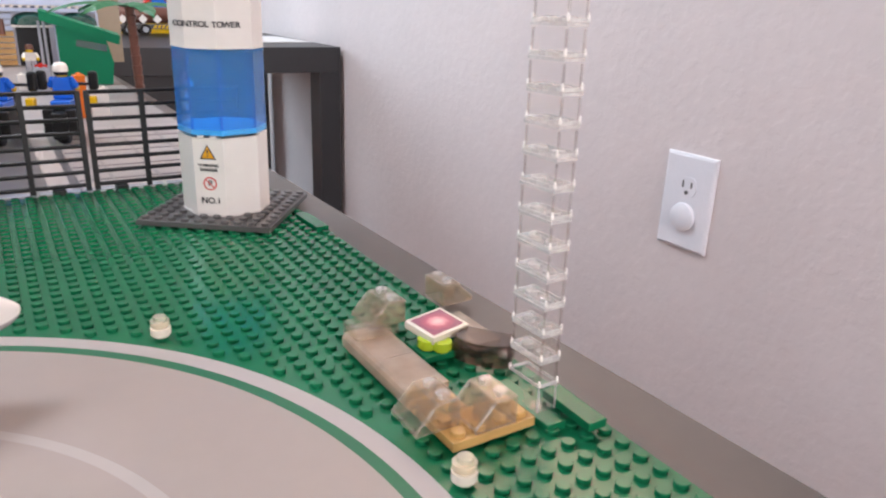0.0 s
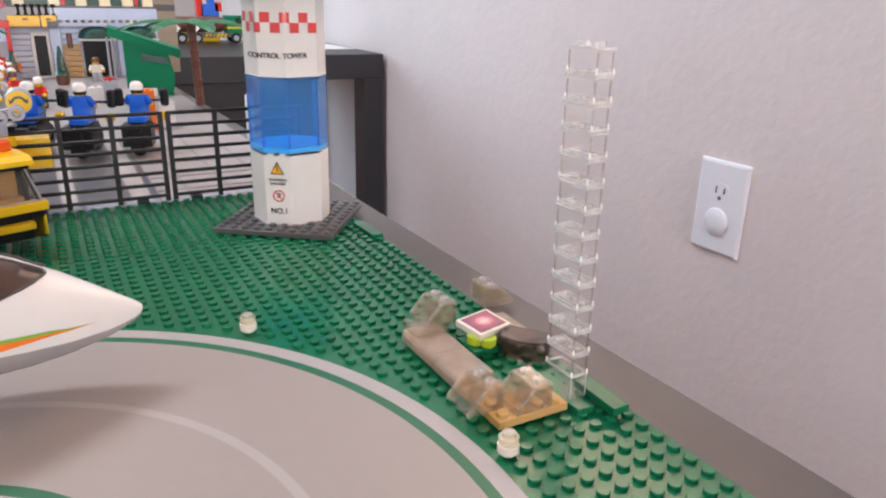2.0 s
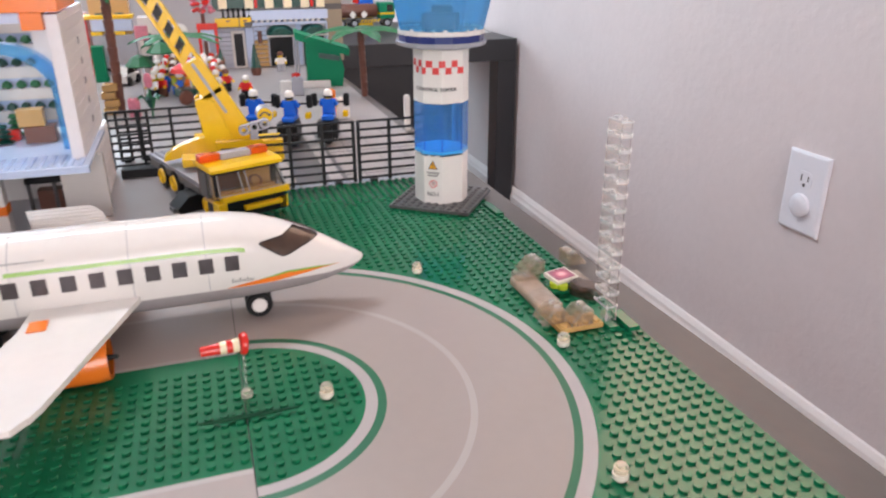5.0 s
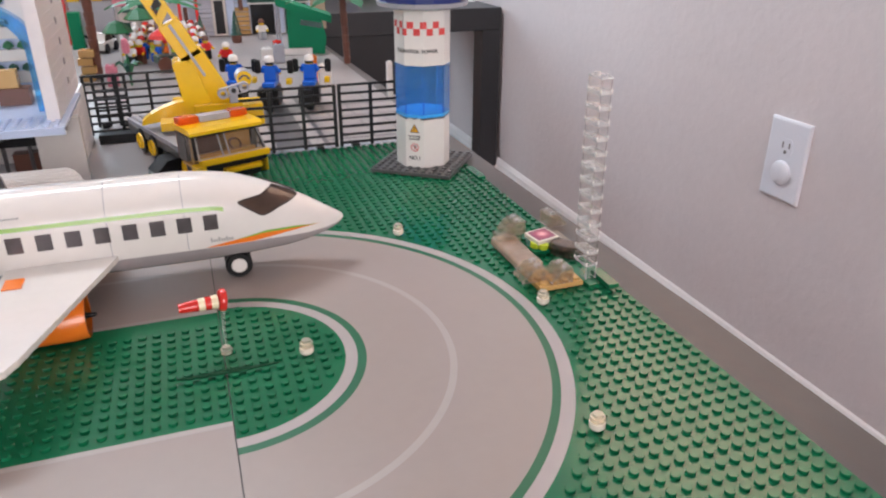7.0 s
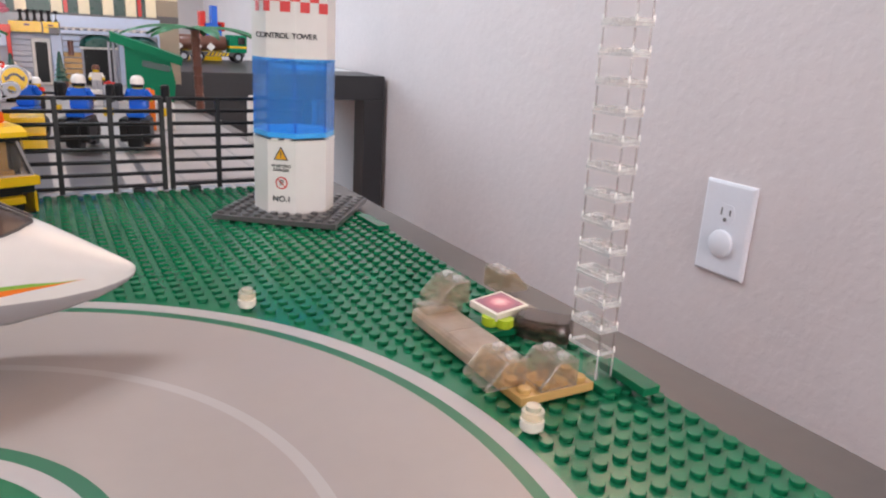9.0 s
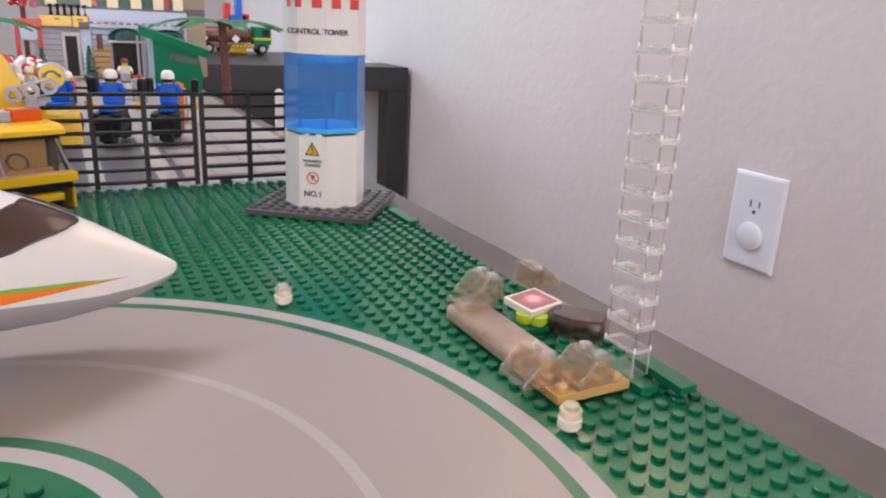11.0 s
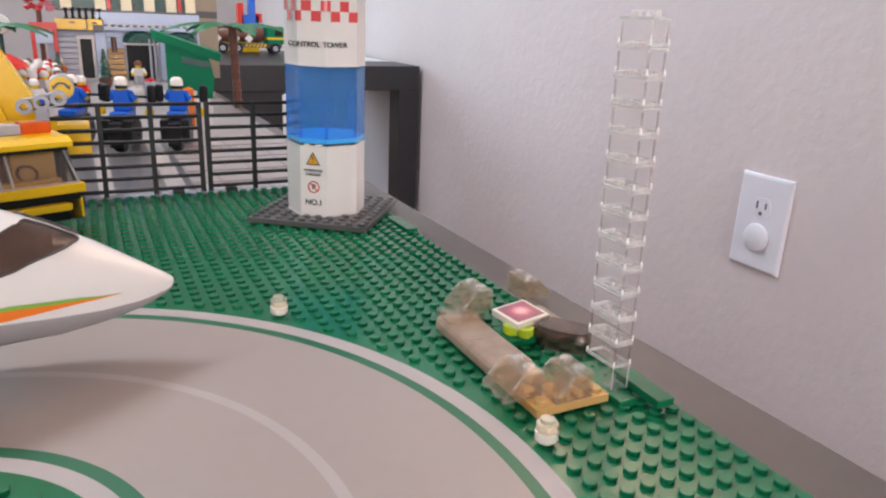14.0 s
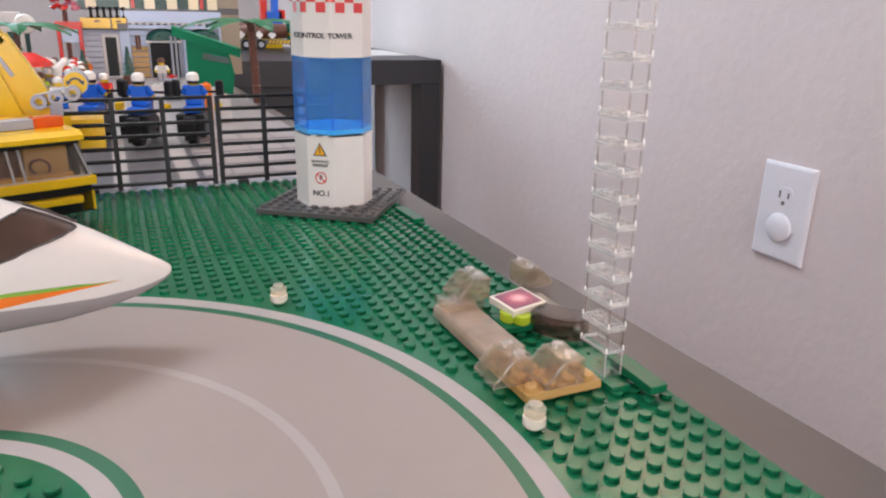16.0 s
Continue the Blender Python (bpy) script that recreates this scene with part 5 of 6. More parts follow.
m = Matrix(((AX.x, 0, NZ.x, PIV.x), (0, 1, 0, 0.0), (AX.z, 0, NZ.z, PIV.z), (0, 0, 0, 1)))
box(bm, 0.103, 0.256, -0.0045, 0.0045, -0.004, 0.004, 0.0003, m=m)
upper("boom_core", bm, BLACK)
# upright yellow mast plates beside the boom
for y in (-0.0130, 0.0110):
    bm = nb()
    prism(bm, [(-0.006, 0.036), (0.024, 0.036), (0.016, 0.060), (0.004, 0.094), (0.000, 0.098), (-0.012, 0.099), (-0.015, 0.096)], y - 0.0028, y + 0.0028, "y")
    upper("mast_plate", bm, YELLOW)

# ---- airport building ----
term = thing("airport_terminal", pose(-0.3555, 0.352, 0), "white and orange toy terminal with a clear blue arch", "toy building")


def term_box(name, x0, x1, y0, y1, z0, z1, mat, label="", bevel=0.0003):
    b = nb()
    box(b, x0, x1, y0, y1, z0, z1, bevel)
    return part(name, b, mat, term, label)


term_box("side_wall", -0.0140, -0.0040, -0.040, 0.112, 0.0668, 0.1858, PALE_WALL)
for k in range(11):
    term_box("wall_course", -0.0040, -0.0036, -0.0392, 0.1112, 0.0700 + 0.0101 * k, 0.0791 + 0.0101 * k, PALE_WALL, bevel=0)
for k in range(5):
    term_box("wall_notch", -0.0036, -0.0032, 0.040, 0.048, 0.082 + 0.018 * k, 0.088 + 0.018 * k, LIGHT_GREY, bevel=0)
term_box("lower_side_wall", -0.0140, -0.0040, 0.0102, 0.140, 0.0, 0.0634, PALE_WALL)
for k in range(6):
    term_box("wall_course", -0.0040, -0.0036, 0.0108, 0.1394, 0.0008 + 0.0101 * k, 0.0099 + 0.0101 * k, PALE_WALL, bevel=0)
term_box("top_beam", -0.150, -0.0020, -0.046, -0.018, 0.188, 0.201, ORANGE, "orange roof beam")
term_box("top_beam", -0.030, -0.0020, -0.0178, 0.060, 0.188, 0.201, ORANGE, "orange roof beam")
term_box("beam_lining", -0.150, -0.0145, -0.040, -0.024, 0.1795, 0.1878, PALE_BLUE_GREY)
term_box("beam_bracket", -0.0300, -0.0142, -0.047, -0.026, 0.1745, 0.1879, ORANGE)
term_box("beam_bracket", -0.100, -0.066, -0.064, -0.0465, 0.164, 0.182, ORANGE)
bm = nb()
box(bm, -0.150, 0.0008, -0.062, 0.074, 0.0635, 0.0667, 0.0003)
box(bm, -0.150, 0.0008, -0.062, -0.058, 0.0603, 0.0635, 0.0003)
studs(bm, [(x, y) for x, y in grid(18, 5, -0.146, -0.060)], 0.0667, 10)
part("balcony_plate", bm, PALE_BLUE_GREY, term, "pale blue studded balcony")
term_box("lower_front", -0.0340, 0.0040, 0.000, 0.010, 0.0, 0.0600, WHITE)
term_box("lower_pillar", -0.092, -0.072, -0.044, -0.030, 0.0, 0.0600, WHITE)
term_box("pillar_band", -0.0926, -0.0714, -0.0446, -0.0294, 0.024, 0.032, ORANGE)
term_box("lower_back", -0.150, -0.0105, 0.080, 0.088, 0.0, 0.0634, WHITE)
term_box("upper_back", -0.150, -0.0145, 0.100, 0.108, 0.0668, 0.1795, PALE_BLUE_GREY)
for k in range(5):
    term_box("louvre", -0.149, -0.0145, 0.0940, 0.0998, 0.076 + 0.021 * k, 0.087 + 0.021 * k, WHITE)
term_box("front_post", -0.036, -0.0142, 0.018, 0.024, 0.1300, 0.1794, WHITE)
bm = nb()
for t0, t1 in zip(range(0, 18), range(1, 19)):
    a0, a1 = math.pi / 2 * t0 / 18, math.pi / 2 * t1 / 18
    pts = []
    for a in (a0, a1):
        c, s = math.cos(a), math.sin(a)
        pts.append([(-0.066 + r * c, y, 0.117 + r * 0.86 * s) for r, y in ((0.0400, 0.002), (0.0515, 0.002), (0.0515, 0.016), (0.0400, 0.016))])
    loft(bm, pts, caps=t0 in (0, 17))
box(bm, -0.026, -0.0145, 0.002, 0.016, 0.0668, 0.117)
bmesh.ops.remove_doubles(bm, verts=bm.verts, dist=1e-6)
part("arch", bm, BLUE_CLEAR, term, "clear blue arch")
term_box("counter", -0.062, -0.036, 0.034, 0.050, 0.0668, 0.082, BROWN)
term_box("locker", -0.066, -0.044, 0.036, 0.048, 0.0821, 0.098, TAN, "tan box on the counter")
for x, y, h, mat in ((-0.080, 0.040, 0.018, DARK_GREEN), (-0.094, 0.034, 0.024, LEAF), (-0.112, 0.036, 0.020, DARK_GREEN), (-0.076, 0.070, 0.022, LEAF), (-0.126, 0.050, 0.030, DARK_GREEN)):
    bm = nb()
    for k in range(4):
        lathe(bm, [(0.0, 0.0), (0.009 - 0.0014 * k, 0.002), (0.003, h / 4), (0.0, h / 4)], 8, Matrix.Translation((x, y, 0.0666 + k * h / 4)))
    part("indoor_plant", bm, mat, term, "green toy plant on the balcony")
for k in range(4):
    bm = nb()
    for j in range(9):
        lathe(bm, [(0.0, 0.0), (0.0052, 0.003), (0.0036, 0.007), (0.0, 0.009)], 7, Matrix.Translation((-0.128 + 0.0122 * j, 0.090, 0.0870 + 0.021 * k)))
    part("hanging_plant", bm, LEAF if k % 2 else DARK_GREEN, term, "row of small green plants")
term_box("bench", -0.100, -0.070, 0.052, 0.062, 0.0668, 0.076, RED)
term_box("kiosk", -0.062, -0.040, 0.030, 0.044, 0.0, 0.022, BROWN)
bm = nb()
prism(bm, [(-0.070, 0.030), (-0.026, 0.030), (-0.028, 0.036), (-0.044, 0.040), (-0.052, 0.046), (-0.058, 0.039), (-0.070, 0.035)], 0.026, 0.048, "y")
part("kiosk_top", bm, BLACK, term)
term_box("kiosk_sign", -0.036, -0.024, 0.024, 0.0258, 0.0365, 0.0405, YELLOW)
for x in (-0.068, -0.046, -0.030):
    term_box("kiosk_post", x - 0.0016, x + 0.0016, 0.028, 0.0312, 0.0, 0.0298, DARK_GREY)
bm = nb()
q = [[(-0.150, 0.020 + t, 0.0668), (-0.092, 0.020 + t, 0.0668), (-0.092, 0.020 + t, 0.150), (-0.150, 0.020 + t, 0.150)] for t in (0.0, 0.0012)]
loft(bm, q)
part("glass_front", bm, BLUE_GLASS, term, "pale clear blue pane")

# ---- toy figures and motorcycles ----


def figure(m, torso, legs, hat, label, group="", sit=False, hair=False):
    """A small toy figure as one plain mesh."""
    b = nb()
    mats = [torso, legs, SKIN, hat, BLACK]
    if sit:
        box(b, -0.0078, 0.0078, -0.004, 0.012, 0.0, 0.0080, 0.0008, mat=1)
        z = 0.0060
    else:
        box(b, -0.0078, -0.0003, -0.0040, 0.0040, 0.0, 0.0150, 0.0006, mat=1)
        box(b, 0.0003, 0.0078, -0.0040, 0.0040, 0.0, 0.0150, 0.0006, mat=1)
        z = 0.0150
    prism(b, [(-0.0078, z), (0.0078, z), (0.0058, z + 0.0125), (-0.0058, z + 0.0125)], -0.0040, 0.0040, "y", 0)
    for sx in (-1, 1):
        rod(b, (sx * 0.0070, -0.0005, z + 0.0108), (sx * 0.0102, 0.0035, z + 0.0040), 0.0029, 8, mat=0)
        rod(b, (sx * 0.0100, 0.0050, z + 0.0035), (sx * 0.0100, 0.0085, z + 0.0020), 0.0021, 8, mat=2)
    lathe(b, [(0, z + 0.0125), (0.0040, z + 0.0127), (0.0051, z + 0.0140), (0.0051, z + 0.0200), (0.0040, z + 0.0212), (0, z + 0.0212)], 14, mat=2)
    lathe(b, [(0.0056, z + 0.0168), (0.0062, z + 0.0172), (0.0060, z + 0.0210), (0.0048, z + 0.0236), (0.0026, z + 0.0248), (0, z + 0.0250)], 16, mat=3)
    if hair:
        lathe(b, [(0.0054, z + 0.0140), (0.0057, z + 0.0172), (0, z + 0.0173)], 14, mat=4)
    ob = part("toy_figure", b, mats, smooth=True)
    ob.matrix_basis = m
    return tagged(ob, label, "toy figure", group)


def motorcycle(x, y, turn):
    m = pose(x, y, 0, 0, 0, turn)
    ob = thing("motorcycle", m, "black toy police motorcycle with blue panniers", "motorcycle", "police motorcycles")
    for wy in (-0.020, 0.024):
        b = nb()
        lathe(b, [(0.0055, -0.0042), (0.0118, -0.0042), (0.0130, 0.0), (0.0118, 0.0042), (0.0055, 0.0042), (0.0055, -0.0042)], 20, pose(0, wy, 0.0130, 0, 90, 0))
        w = part("wheel", b, BLACK, ob, smooth=True)
        b = nb()
        lathe(b, [(0, -0.0016), (0.0050, -0.0016), (0.0050, 0.0016), (0, 0.0016)], 16, pose(0, wy, 0.0130, 0, 90, 0))
        part("hub", b, DARK_GREY, w, smooth=True)
    b = nb()
    box(b, -0.0070, 0.0070, -0.020, 0.018, 0.0120, 0.0300, 0.0010)
    prism(b, [(0.010, 0.0300), (0.018, 0.0300), (0.024, 0.0480), (0.019, 0.0490)], -0.0042, 0.0042, "x")
    part("frame", b, BLACK, ob)
    b = nb()
    box(b, -0.0080, 0.0080, -0.0220, 0.0060, 0.0312, 0.0372, 0.0012)
    part("seat", b, BLUE, ob, "blue seat and rear panel")
    for sx in (-1, 1):
        b = nb()
        box(b, sx * 0.0090 - 0.0042, sx * 0.0090 + 0.0042, -0.030, -0.008, 0.0100, 0.0310, 0.0012)
        part("pannier", b, BLACK, ob)
    b = nb()
    box(b, -0.0062, 0.0062, -0.0340, -0.0160, 0.0060, 0.0290, 0.0015)
    part("tail_box", b, BLACK, ob)
    b = nb()
    rod(b, (-0.0210, 0.017, 0.0475), (0.0210, 0.017, 0.0475), 0.0013, 8)
    part("handlebar", b, BLACK, ob, smooth=True)
    for sx in (-1, 1):
        b = nb()
        box(b, sx * 0.0210 - 0.0040, sx * 0.0210 + 0.0040, 0.013, 0.020, 0.042, 0.059, 0.0024)
        part("mirror", b, BLACK, ob)
    b = nb()
    box(b, 0.0165, 0.0235, 0.004, 0.014, 0.030, 0.0375, 0.0012)
    part("lamp_box", b, YELLOW, ob)
    figure(m @ pose(0, -0.0045, 0.0375), BLUE, BLUE, WHITE, "toy police rider in blue with a white helmet", "police riders", sit=True, hair=True)


motorcycle(-0.1515, 0.5760, -20)
motorcycle(-0.1030, 0.5720, -17)
motorcycle(-0.1935, 0.6000, -20)

# ---- street things ----


def palm(x, y, h, lean, reach, label, thick=1.0):
    ob = thing("palm_tree", pose(x, y, 0), label, "palm tree", "palm trees")
    b = nb()
    n = 9
    for k in range(n):
        z0, z1 = h * k / n, h * (k + 1) / n
        lathe(b, [(0, z0), (0.0034 * thick, z0), (0.0042 * thick, z1 - 0.001), (0.0036 * thick, z1), (0, z1)], 12, Matrix.Translation((lean * k / n, 0, 0)))
    part("trunk", b, BROWN, ob, smooth=True)
    for k in range(7):
        a = k * math.tau / 7 + 0.35
        b = nb()
        rows = []
        for i in range(9):
            f = i / 8
            r = 0.004 + reach * f
            z = h + 0.006 * math.sin(f * 2.6) - 0.013 * f * f
            half = (0.0095 + 0.075 * reach) * math.sin(math.pi * min(1, f * 0.9 + 0.12)) * (0.75 if i % 2 else 1.0)
            rows.append([(r, -half, z - 0.003), (r, 0, z), (r, half, z - 0.003), (r, 0, z - 0.0024)])
        loft(b, rows)
        bmesh.ops.transform(b, matrix=Matrix.Translation((lean, 0, 0)) @ Matrix.Rotation(a, 4, "Z"), verts=b.verts)
        part("frond", b, LEAF, ob)
    return ob


palm(0.0080, 0.8600, 0.110, -0.003, 0.088, "toy palm with a brown trunk and green fronds", 1.5)
palm(-0.3785, 0.8570, 0.176, 0.004, 0.060, "tall leaning toy palm with a dark trunk", 1.8)
palm(-0.2900, 0.9800, 0.098, 0.004, 0.075, "toy palm shading the market stalls")

# green kiosk with a slanted roof
booth = thing("green_kiosk", pose(-0.042, 1.000, 0, 0, 0, -6), "bright green toy kiosk with a slanted roof", "kiosk")
bm = nb()
prism(bm, [(-0.026, 0.0), (0.037, 0.0), (0.041, 0.030), (0.034, 0.062), (-0.026, 0.078)], -0.026, 0.026, "y")
part("body", bm, BOOTH_GREEN, booth)
bm = nb()
prism(bm, [(-0.044, 0.085), (0.050, 0.054), (0.052, 0.066), (-0.044, 0.098)], -0.032, 0.032, "y")
part("roof", bm, BOOTH_GREEN, booth)
bm = nb()
box(bm, -0.014, 0.024, -0.0268, -0.0258, 0.050, 0.059, m=pose(0, 0, 0, 0, 11, 0) @ pose(0, 0, 0.0))
part("vent_slot", bm, DARK_GREEN, booth)
for x in (-0.046, -0.040):
    bm = nb()
    rod(bm, (x, -0.024, 0.0), (x, -0.024, 0.084), 0.0018, 8)
    part("post", bm, LIGHT_GREY, booth)
bm = nb()
box(bm, -0.056, 0.014, -0.034, -0.0275, 0.0, 0.012, 0.0004)
part("white_step", bm, WHITE, booth)


def street_box(name, x0, x1, y0, y1, z0, z1, mat, label, category, group=""):
    b = nb()
    box(b, x0, x1, y0, y1, z0, z1, 0.0006)
    studs(b, [((x0 + x1) / 2 + dx, (y0 + y1) / 2) for dx in ((-0.004, 0.004) if x1 - x0 > 0.015 else (0.0,))], z1, 10)
    return tagged(part(name, b, mat), label, category, group)


street_box("stand", -0.070, -0.052, 0.692, 0.706, 0.0, 0.030, WHITE, "white toy block on the street", "block")
street_box("traffic_crate", -0.084, -0.073, 0.688, 0.700, 0.0, 0.044, ORANGE, "upright orange toy marker on the street", "marker")
street_box("pink_block", -0.362, -0.346, 0.786, 0.798, 0.0, 0.030, PINK_PALE, "pink toy block by the palm", "block")
for k in range(4):
    street_box("stone", -0.402 + 0.003 * (k % 2), -0.382 + 0.004 * (k % 2), 0.838, 0.858, 0.0118 * k, 0.0118 * k + 0.0098, TAN, "tan toy stone stacked by the palm", "stone", "stacked stones")
flower = thing("flowering_plant", pose(-0.3300, 0.7900, 0), "green toy plant with one pink bloom", "plant")
bm = nb()
rod(bm, (0, 0, 0), (0, 0, 0.050), 0.0016, 8)
part("stem", bm, LEAF, flower)
bm = nb()
lathe(bm, [(0, 0.044), (0.0052, 0.047), (0.0060, 0.058), (0.0040, 0.066), (0, 0.068)], 8)
part("bloom", bm, PINK_PALE, flower)
for k in range(7):
    bm = nb()
    loft(bm, [[(r, -w, z), (r, 0, z + 0.0010), (r, w, z), (r, 0, z - 0.0008)] for r, w, z in ((0.001, 0.0015, 0.012), (0.008, 0.0040, 0.030), (0.014, 0.0034, 0.034), (0.020, 0.0008, 0.030))])
    bmesh.ops.rotate(bm, verts=bm.verts, matrix=Matrix.Rotation(k * math.tau / 7, 3, "Z"))
    part("leaf", bm, DARK_GREEN if k % 2 else LEAF, flower)
street_box("ice_box", -0.126, -0.106, 0.930, 0.945, 0.0, 0.020, WHITE, "white toy ice box outside the cafe", "box")
street_box("vending_box", -0.108, -0.090, 0.900, 0.912, 0.0, 0.030, LIGHT_GREY, "grey toy vending box on the street", "box")
street_box("red_box", -0.104, -0.090, 0.930, 0.942, 0.020, 0.032, RED, "small red toy box", "box")
street_box("notice_panel", 0.0065, 0.0145, 0.600, 0.606, -0.0021, 0.046, WHITE, "white upright toy panel by the kerb", "panel")
figure(pose(-0.095, 1.180, 0.0, 0, 0, 180), WHITE, LIGHT_GREY, BROWN, "toy figure in white at the cafe door", "street figures")
figure(pose(-0.185, 0.900, 0.0, 0, 0, 150), RED, BLACK, WHITE, "toy figure in red with a white helmet", "street figures")
figure(pose(-0.238, 0.860, 0.0, 0, 0, 190), WHITE, BLUE, WHITE, "toy figure in white on the street", "street figures")
figure(pose(-0.262, 0.930, 0.0, 0, 0, 160), LIME, BROWN, BROWN, "toy figure in lime near the stalls", "street figures")


def spruce(x, y, h, label):
    ob = thing("potted_tree", pose(x, y, 0), label, "potted tree", "potted trees")
    b = nb()
    lathe(b, [(0, 0.0), (0.0085, 0.0), (0.0105, 0.006), (0.0105, 0.014), (0.0090, 0.0155), (0, 0.0155)], 16)
    part("barrel", b, BROWN, ob, smooth=True)
    b = nb()
    prof = [(0, 0.0155)]
    n = 6
    for k in range(n):
        z0, z1 = 0.0155 + h * k / n, 0.0155 + h * (k + 1) / n
        r = 0.0120 * (1 - k / (n + 0.6))
        prof += [(r, z0), (r * 0.55, z1 - 0.0005)]
    prof += [(0, 0.0155 + h)]
    lathe(b, prof, 8)
    part("needles", b, DARK_GREEN, ob)


spruce(-0.148, 1.150, 0.045, "dark green toy spruce in a brown barrel")
spruce(-0.214, 1.120, 0.042, "dark green toy spruce in a brown barrel")

# ---- cafe building ----
cafe = thing("cafe_building", pose(0, 1.250, 0), "grey and cream toy corner cafe with dark green awnings", "toy building")


def cafe_box(name, x0, x1, y0, y1, z0, z1, mat, label="", parent=None, bevel=0.0003):
    b = nb()
    box(b, x0, x1, y0, y1, z0, z1, bevel)
    return part(name, b, mat, parent or cafe, label)


cafe_box("ground_floor", -0.230, 0.014, 0.012, 0.085, 0.0, 0.086, CAFE_GREY)
cafe_box("upper_floor", -0.215, 0.014, 0.010, 0.085, 0.116, 0.230, DARK_GREEN)
cafe_box("ledge", -0.150, 0.016, -0.008, 0.086, 0.086, 0.092, PALE_BLUE_GREY, "pale blue ledge")
cafe_box("ledge", -0.150, 0.018, -0.012, 0.086, 0.0965, 0.1155, PALE_BLUE_GREY, "pale blue ledge")
for k in range(13):
    cafe_box("dentil", -0.146 + 0.0118 * k, -0.1405 + 0.0118 * k, -0.010, -0.001, 0.0922, 0.0963, WHITE)
for k in range(9):
    cafe_box("quoin", -0.214, -0.185, 0.004, 0.0118, 0.0010 + 0.0092 * k, 0.0084 + 0.0092 * k, CAFE_GREY)
    cafe_box("quoin", -0.1375, -0.110, 0.004, 0.0118, 0.0010 + 0.0092 * k, 0.0084 + 0.0092 * k, PALE_BLUE_GREY if k > 5 else TAN)
cafe_box("pier", -0.1550, -0.1390, 0.002, 0.0118, 0.0, 0.0855, PALE_BLUE_GREY)
cafe_box("pier", -0.050, -0.038, 0.004, 0.0118, 0.0, 0.086, PALE_BLUE_GREY)
cafe_box("pier", 0.0145, 0.0185, 0.004, 0.0118, 0.0, 0.086, PALE_BLUE_GREY)
door = cafe_box("door_frame", -0.184, -0.156, 0.006, 0.0118, 0.0, 0.076, WHITE, "white door frame")
cafe_box("door_leaf", -0.179, -0.161, 0.004, 0.0058, 0.004, 0.070, BLACK, "dark door", door)
cafe_box("doorway", -0.106, -0.058, 0.008, 0.0118, 0.0, 0.066, BLACK)
cafe_box("doorway", -0.034, 0.010, 0.008, 0.0118, 0.0, 0.066, BLACK)
for cx in (-0.083, -0.013):
    bm = nb()
    pts = [(0.030 * math.cos(a), 0.020 * math.sin(a)) for a in [math.pi * i / 14 for i in range(15)]]
    rows = [[(cx + x * s, y0, 0.066 + z * s) for x, z in pts] for y0, s in ((0.010, 1.0), (-0.008, 0.92), (-0.018, 0.70))]
    loft(bm, rows)
    part("awning", bm, DARK_GREEN, cafe, "rounded dark green awning", smooth=True)
    cafe_box("awning_bar", cx - 0.030, cx + 0.030, -0.014, -0.010, 0.062, 0.0655, WHITE)
for lx in (-0.126, -0.028):
    bm = nb()
    rod(bm, (lx, 0.0, 0.050), (lx, 0.0, 0.074), 0.0045, 10)
    part("wall_lamp", bm, BROWN, cafe)
# bay with its yellow sign and black balusters
cafe_box("bay", -0.226, -0.142, -0.014, 0.010, 0.0830, 0.0855, DARK_GREY)
signb = cafe_box("sign_board", -0.214, -0.167, -0.0190, -0.0146, 0.0860, 0.1030, YELLOW, "yellow sign letters")
cafe_box("sign_board", -0.165, -0.142, -0.0190, -0.0146, 0.0945, 0.1035, YELLOW)
cafe_box("sign_board", -0.165, -0.157, -0.0190, -0.0146, 0.0855, 0.0941, YELLOW)
for x in (-0.188, -0.154):
    cafe_box("sign_gap", x - 0.004, x + 0.004, -0.0195, -0.0188, 0.0962, 0.0990, BROWN, parent=signb)
for k in range(6):
    bm = nb()
    lathe(bm, [(0, 0.1035), (0.0040, 0.1035), (0.0022, 0.108), (0.0022, 0.115), (0.0040, 0.121), (0, 0.121)], 10, Matrix.Translation((-0.196 + 0.0102 * k, -0.010, 0)))
    part("baluster", bm, BLACK, cafe, smooth=True)
cafe_box("baluster_base", -0.206, -0.140, -0.0144, -0.0050, 0.0856, 0.1034, DARK_GREY)
for k, x in enumerate((-0.1945, -0.1415, -0.1005, -0.0630, -0.0265, 0.0060)):
    cafe_box("column", x - 0.0085, x + 0.0085, 0.000, 0.0098, 0.116, 0.228, CREAM, "cream column")
for x in (-0.128, -0.012):
    cafe_box("curtain", x - 0.003, x + 0.003, 0.004, 0.0099, 0.120, 0.165, RED)
cafe_box("sill", -0.206, 0.016, -0.004, 0.0098, 0.1156, 0.1190, DARK_GREY)

# tan neighbour with a dark band
shop = thing("tan_building", pose(0.040, 1.300, 0), "tan toy building with a dark band", "toy building")
for z0, z1, mat, nm in ((0.0, 0.110, DULL_TAN, "lower_wall"), (0.1102, 0.122, DARK_GREY, "band"), (0.1222, 0.150, DULL_TAN, "upper_wall"), (0.1502, 0.235, CREAM, "top_wall")):
    bm = nb()
    box(bm, -0.022, 0.020, 0.0, 0.05, z0, z1, 0.0003)
    part(nm, bm, mat, shop)

# ---- things at the far west of the street ----
stall = thing("market_stall", pose(-0.231, 1.205, 0), "red arched toy market stall", "stall")
